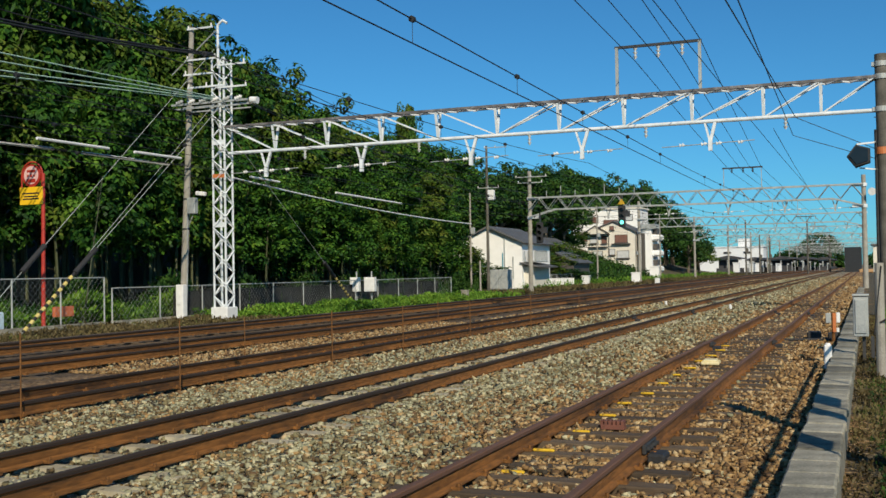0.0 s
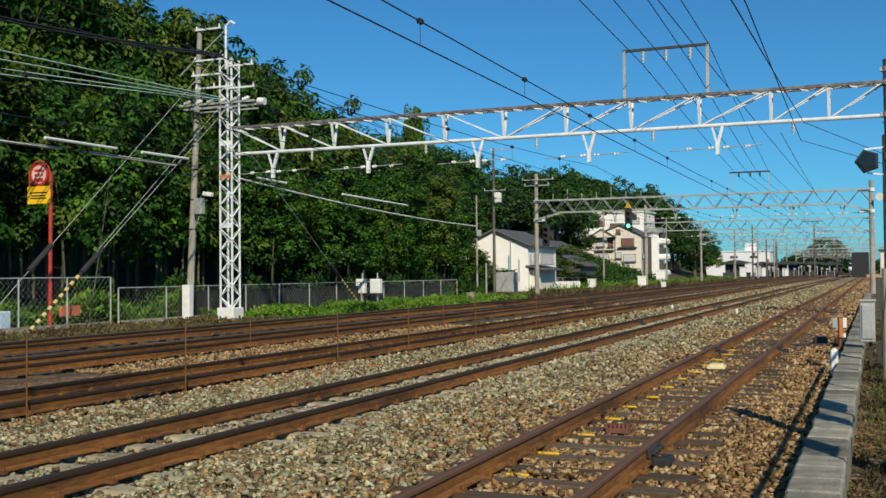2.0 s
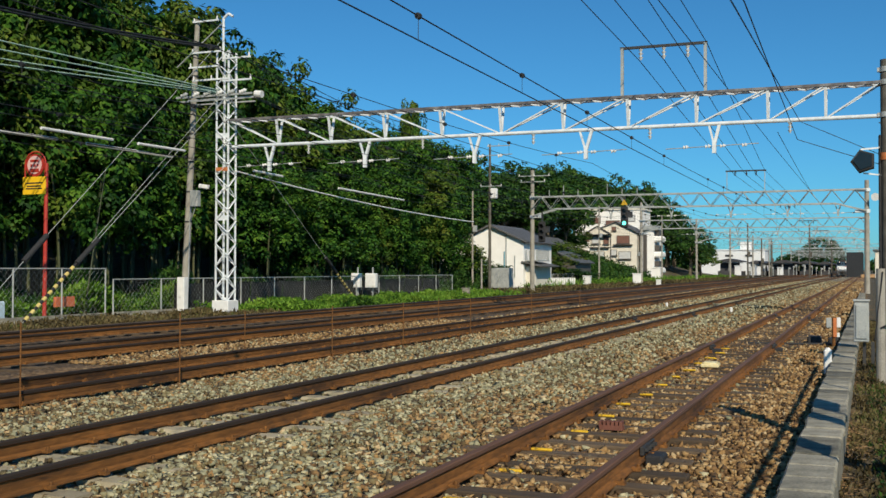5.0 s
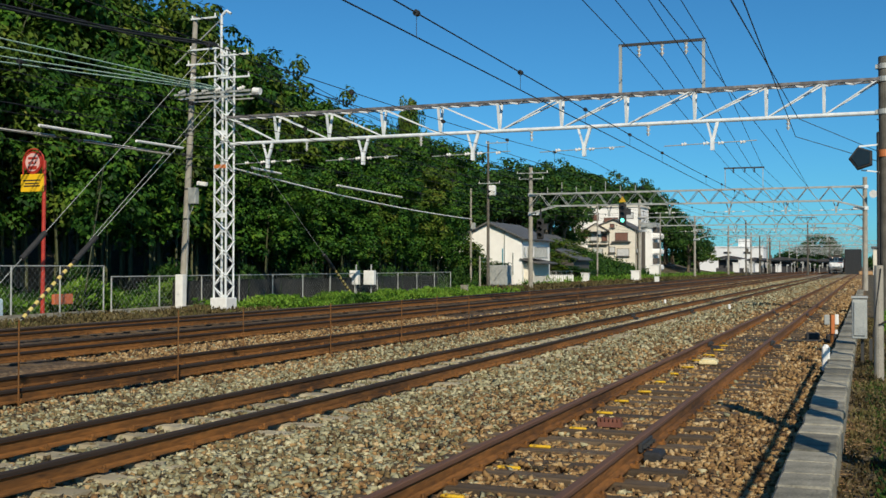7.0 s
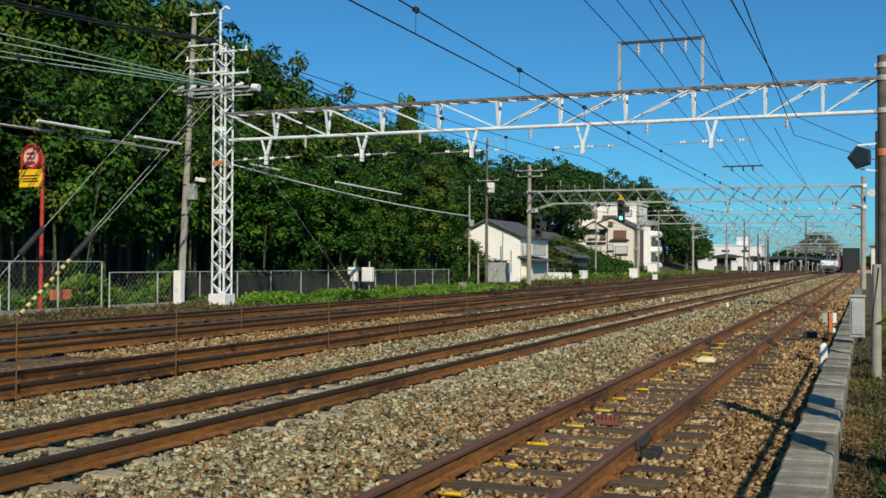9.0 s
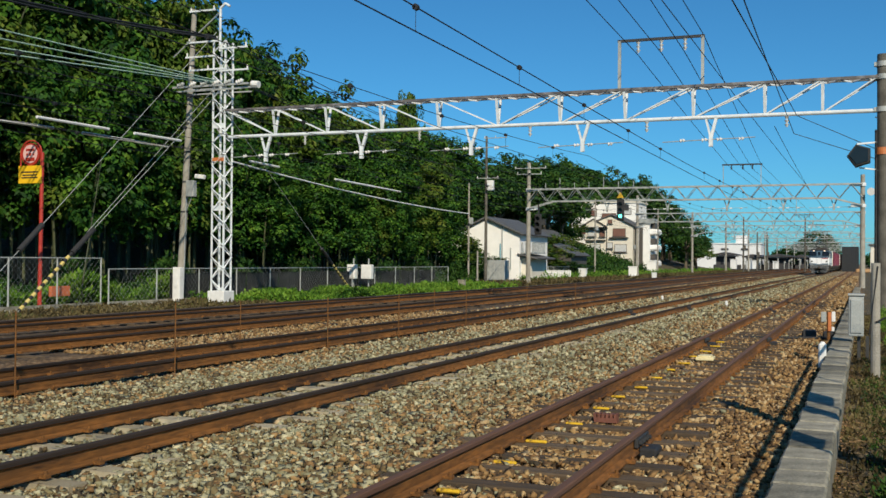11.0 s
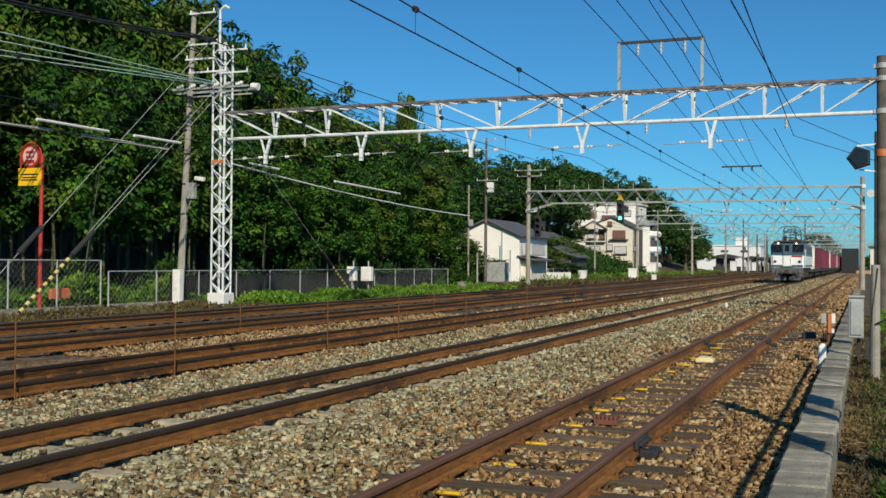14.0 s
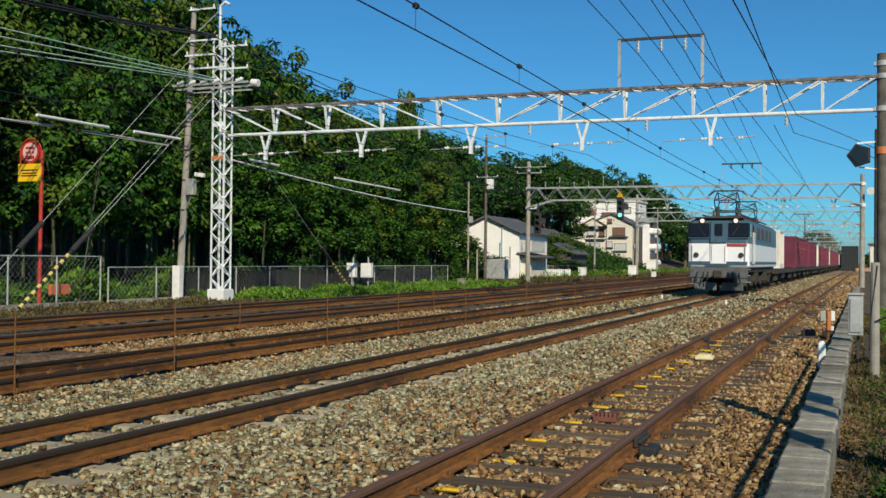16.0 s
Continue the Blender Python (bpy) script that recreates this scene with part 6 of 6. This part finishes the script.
    for yc in (5.4, 10.6):
        for s in (-1, 1):
            box(bm, (s * 0.95, yc, 0.75), (0.6, 1.6, 0.6), bevel=0.04)
    part("underframe", bm, M_under, t)
    for yc in (2.9, 8.05, 13.2):
        bogie(t, yc, (-1.25, 1.25))
    pantograph(t, 3.3, 5.0)
    pantograph(t, 12.4, 4.96)
    bm = B()
    for yc in (6.0, 8.0, 10.0):
        box(bm, (0.2, yc, 3.78), (0.9, 1.1, 0.22), bevel=0.04)
    for s in (-0.9, 0.9):
        bar(bm, (s, 1.2, 3.72), (s, 14.8, 3.72), 0.06)
    rod(bm, (-0.25, 1.7, 3.6), (-0.25, 1.7, 4.15), 0.12, 0.08, 8)
    part("roof_gear", bm, M_under, t)
    return t


def wagon():
    t = thing("container_wagon", None, "dark flat container wagon", "freight wagon", "freight wagons")
    bm = B()
    for s in (-1, 1):
        box(bm, (s * 1.15, 10.0, 0.92), (0.16, 19.6, 0.26))
        box(bm, (s * 0.35, 10.0, 0.86), (0.14, 19.6, 0.36))
    for i in range(21):
        box(bm, (0, 0.3 + i * 0.97, 0.95), (2.4, 0.12, 0.16))
    part("frame", bm, M_under, t)
    bm = B()
    for i in range(6):
        for s in (-1, 1):
            box(bm, (s * 1.15, 0.6 + i * 3.75, 1.07), (0.2, 0.2, 0.06))
    part("container_locks", bm, M_dark_steel, t)
    bm = B()
    box(bm, (0, -0.2, 0.86), (0.26, 0.5, 0.26), bevel=0.04)
    box(bm, (0, 20.2, 0.86), (0.26, 0.5, 0.26), bevel=0.04)
    part("coupler", bm, M_under, t)
    bm = B()
    box(bm, (0.8, 10, 0.6), (0.5, 2.2, 0.4), bevel=0.05)
    rod(bm, (-0.8, 8.8, 0.6), (-0.8, 11.0, 0.6), 0.22, seg=12)
    part("brake_gear", bm, M_under, t)
    bogie(t, 2.9, (-0.95, 0.95))
    bogie(t, 17.1, (-0.95, 0.95))
    return t


def container(material, label):
    """A twelve-foot freight container with ribbed doors, origin at the middle of its floor edge."""
    t = thing("container", None, label, "container", "freight containers")
    bm = B()
    box(bm, (0, 1.85, 1.25), (2.40, 3.62, 2.44))
    part("body", bm, material, t)
    bm = B()
    for s in (-1, 1):
        for yc in (0.06, 3.64):
            box(bm, (s * 1.19, yc, 1.25), (0.12, 0.12, 2.5))
        for z in (0.06, 2.44):
            box(bm, (s * 1.19, 1.85, z), (0.12, 3.5, 0.12))
    for yc in (0.06, 3.64):
        for z in (0.06, 2.44):
            box(bm, (0, yc, z), (2.26, 0.12, 0.12))
    part("frame", bm, material, t)
    for s in (-1, 1):
        for yc in (0.95, 2.75):
            bm = B()
            box(bm, (s * 1.21, yc, 1.25), (0.035, 1.5, 2.1), bevel=0.01)
            d = part("side_door", bm, material, t)
            bm = B()
            for q in (-0.45, 0.45):
                rod(bm, (s * 1.245, yc + q, 0.3), (s * 1.245, yc + q, 2.2), 0.02, seg=6)
            part("lock_rod", bm, material, d)
        bm = B()
        box(bm, (s * 1.232, 1.85, 1.62), (0.006, 1.3, 0.05))
        part("marking_bar", bm, M_white, t, "pale stripe of lettering")
    bm = B()
    for i in range(5):
        box(bm, (-0.9 + i * 0.45, 0.035, 1.25), (0.10, 0.03, 2.1))
    part("end_ribs", bm, material, t)
    return t


loco = locomotive()
wagon_1 = wagon()
WAGONS = [(17.0, wagon_1)] + [(17.0 + 20.6 * i, copy_thing(wagon_1, Matrix())) for i in range(1, 12)]
red = container(M_cont_red, "dull red steel freight container on a flat wagon")
white = container(M_cont_white, "cream white freight container on a flat wagon")
LOAD = [(21.2, white)]
rnd = random.Random(5)
made_red = False
for i in range(1, 12):
    for j in range(5):
        if i > 2 and rnd.random() < 0.12:
            continue
        c = red if not made_red else copy_thing(white if (i > 1 and rnd.random() < 0.13) else red, Matrix())
        made_red = True
        LOAD.append((17.0 + 20.6 * i + 0.7 + j * 3.78, c))
RUN = [(loco, 0.0, 0.0)] + [(w, o, 0.0) for o, w in WAGONS] + [(c, o, 1.10) for o, c in LOAD]


def motions():
    """The freight train comes along the second track, some 23 metres a second."""
    steps = ((0, 409.0), (2, 361.0), (4, 313.0), (6, 266.0), (8, 226.5), (10, 188.0), (11, 167.8), (12, 144.8), (13, 121.0), (14, 97.5), (15, 73.9), (16, 50.4))
    for ob, off, z in RUN:
        walk(ob, [(s, pose(-6.30, y + off, z)) for s, y in steps])




# ---- loose ballast near the line ----
def stones(name, seed, n, x_of, y_of, size, fine, material, label, keep):
    """Angular stones strewn over the bed, as one mass."""
    rng = np.random.default_rng(seed)
    x, y = x_of(rng, n), y_of(rng, n)
    k = keep(rng, x, y)
    x, y = x[k], y[k]
    n = len(x)
    if fine:
        v0 = np.array([(-1, -1, -1), (1, -1, -1), (1, 1, -1), (-1, 1, -1), (-1, -1, 1), (1, -1, 1), (1, 1, 1), (-1, 1, 1)]) * 0.72
        f0 = np.array([(0, 2, 1), (0, 3, 2), (4, 5, 6), (4, 6, 7), (0, 1, 5), (0, 5, 4), (1, 2, 6), (1, 6, 5), (2, 3, 7), (2, 7, 6), (3, 0, 4), (3, 4, 7)])
    else:
        v0 = np.array([(1, 0, 0), (0, 1, 0), (-1, 0, 0), (0, -1, 0), (0, 0, 1), (0, 0, -1)], float)
        f0 = np.array([(0, 1, 4), (1, 2, 4), (2, 3, 4), (3, 0, 4), (1, 0, 5), (2, 1, 5), (3, 2, 5), (0, 3, 5)])
    s = size * rng.uniform(0.5, 1.5, (n, 1, 1)) * rng.uniform(0.5, 1.4, (n, 1, 3)) * np.array([1, 1, 0.75])
    v = (v0[None] + rng.normal(size=(n, len(v0), 3)) * 0.27) * s
    a, b = rng.uniform(0, 6.28, n), rng.normal(size=n) * 0.5
    ca, sa, cb_, sb_ = (q[:, None] for q in (np.cos(a), np.sin(a), np.cos(b), np.sin(b)))
    vy, vz = v[:, :, 1] * cb_ - v[:, :, 2] * sb_, v[:, :, 1] * sb_ + v[:, :, 2] * cb_
    vx = v[:, :, 0]
    wx, wy = vx * ca - vy * sa, vx * sa + vy * ca
    heap = 0.035 * np.exp(-((x + 4.35) / 0.9) ** 2) + 0.02 * np.sin(x * 2.1 + np.sin(y)) * np.sin(y * 1.7)
    z = -0.222 + heap + 0.010 * (np.abs(x - TRACKS[0]) < 1.3) + rng.uniform(0, 0.028, n)
    p = np.stack([wx + x[:, None], wy + y[:, None], vz + z[:, None]], 2).reshape(-1, 3)
    f = (f0[None] + np.arange(n)[:, None, None] * len(v0)).reshape(-1, 3)
    return solo(name, mesh_np(name, p, f, material), None, label, "ballast", kind="stuff")


def clear_of_rails(x):
    ok = np.ones(len(x), bool)
    for tx in TRACKS:
        for s in (-HALF, HALF):
            ok &= np.abs(x - tx - s) > 0.085
    return ok


def rusty_share(x):
    """How much of the bed is rust-stained, across the tracks."""
    return np.interp(x, [-20, -11.5, -8.9, -8.3, -4.8, -3.6, -2.9, -0.7], [1, 0.9, 0.5, 0.12, 0.14, 0.5, 0.9, 1])


TIES_0 = np.array(TIE_YS[0])


def keep_for(rust, y_max):
    def keep(rng, x, y):
        k = clear_of_rails(x) & (-y * 1.12 - 0.4 < x) & (x < -0.62)
        k &= (np.abs(x - TRACKS[1]) > 0.45) | (rng.uniform(size=len(x)) < 0.55)
        r = rng.uniform(size=len(x)) < rusty_share(x + 0.5 * np.sin(y * 0.7))
        k &= r if rust else ~r
        near = np.abs(y[:, None] - TIES_0[None]).min(1)
        on_tie = (np.abs(x - TRACKS[0]) < 1.02) & (near < 0.085)
        return k & (~on_tie | (rng.uniform(size=len(x)) < np.where(near < 0.05, 0.12, 0.75)))
    return keep


near_y = lambda rng, n: 4.6 + 10.4 * rng.uniform(size=n) ** 1.25
near_x = lambda rng, n: rng.uniform(-11, -0.62, n)
far_y = lambda rng, n: 15 + 17 * rng.uniform(size=n) ** 1.3
far_x = lambda rng, n: rng.uniform(-15.8, -0.62, n)
stones("ballast_stones", 1, 54000, near_x, near_y, 0.0245, True, M_stone, "loose grey ballast stones", keep_for(False, 15))
stones("ballast_stones", 2, 54000, near_x, near_y, 0.0245, True, M_stone_rust, "loose rust-brown ballast stones", keep_for(True, 15))
stones("ballast_stones", 3, 40000, far_x, far_y, 0.038, False, M_stone, "loose grey ballast stones", keep_for(False, 32))
stones("ballast_stones", 4, 40000, far_x, far_y, 0.038, False, M_stone_rust, "loose rust-brown ballast stones", keep_for(True, 32))
stones("ballast_stones", 5, 22000, lambda rng, n: rng.uniform(-12.2, -0.7, n), lambda rng, n: rng.uniform(32, 78, n), 0.058, False, M_stone, "loose grey ballast stones", keep_for(False, 78))
stones("ballast_stones", 6, 22000, lambda rng, n: rng.uniform(-12.2, -0.7, n), lambda rng, n: rng.uniform(32, 78, n), 0.058, False, M_stone_rust, "loose rust-brown ballast stones", keep_for(True, 78))
stones("ballast_stones", 7, 16000, lambda rng, n: rng.uniform(-12.2, -0.7, n), lambda rng, n: rng.uniform(78, 150, n), 0.095, False, M_stone, "loose grey ballast stones", keep_for(False, 150))
stones("ballast_stones", 8, 16000, lambda rng, n: rng.uniform(-12.2, -0.7, n), lambda rng, n: rng.uniform(78, 150, n), 0.095, False, M_stone_rust, "loose rust-brown ballast stones", keep_for(True, 150))


motions()
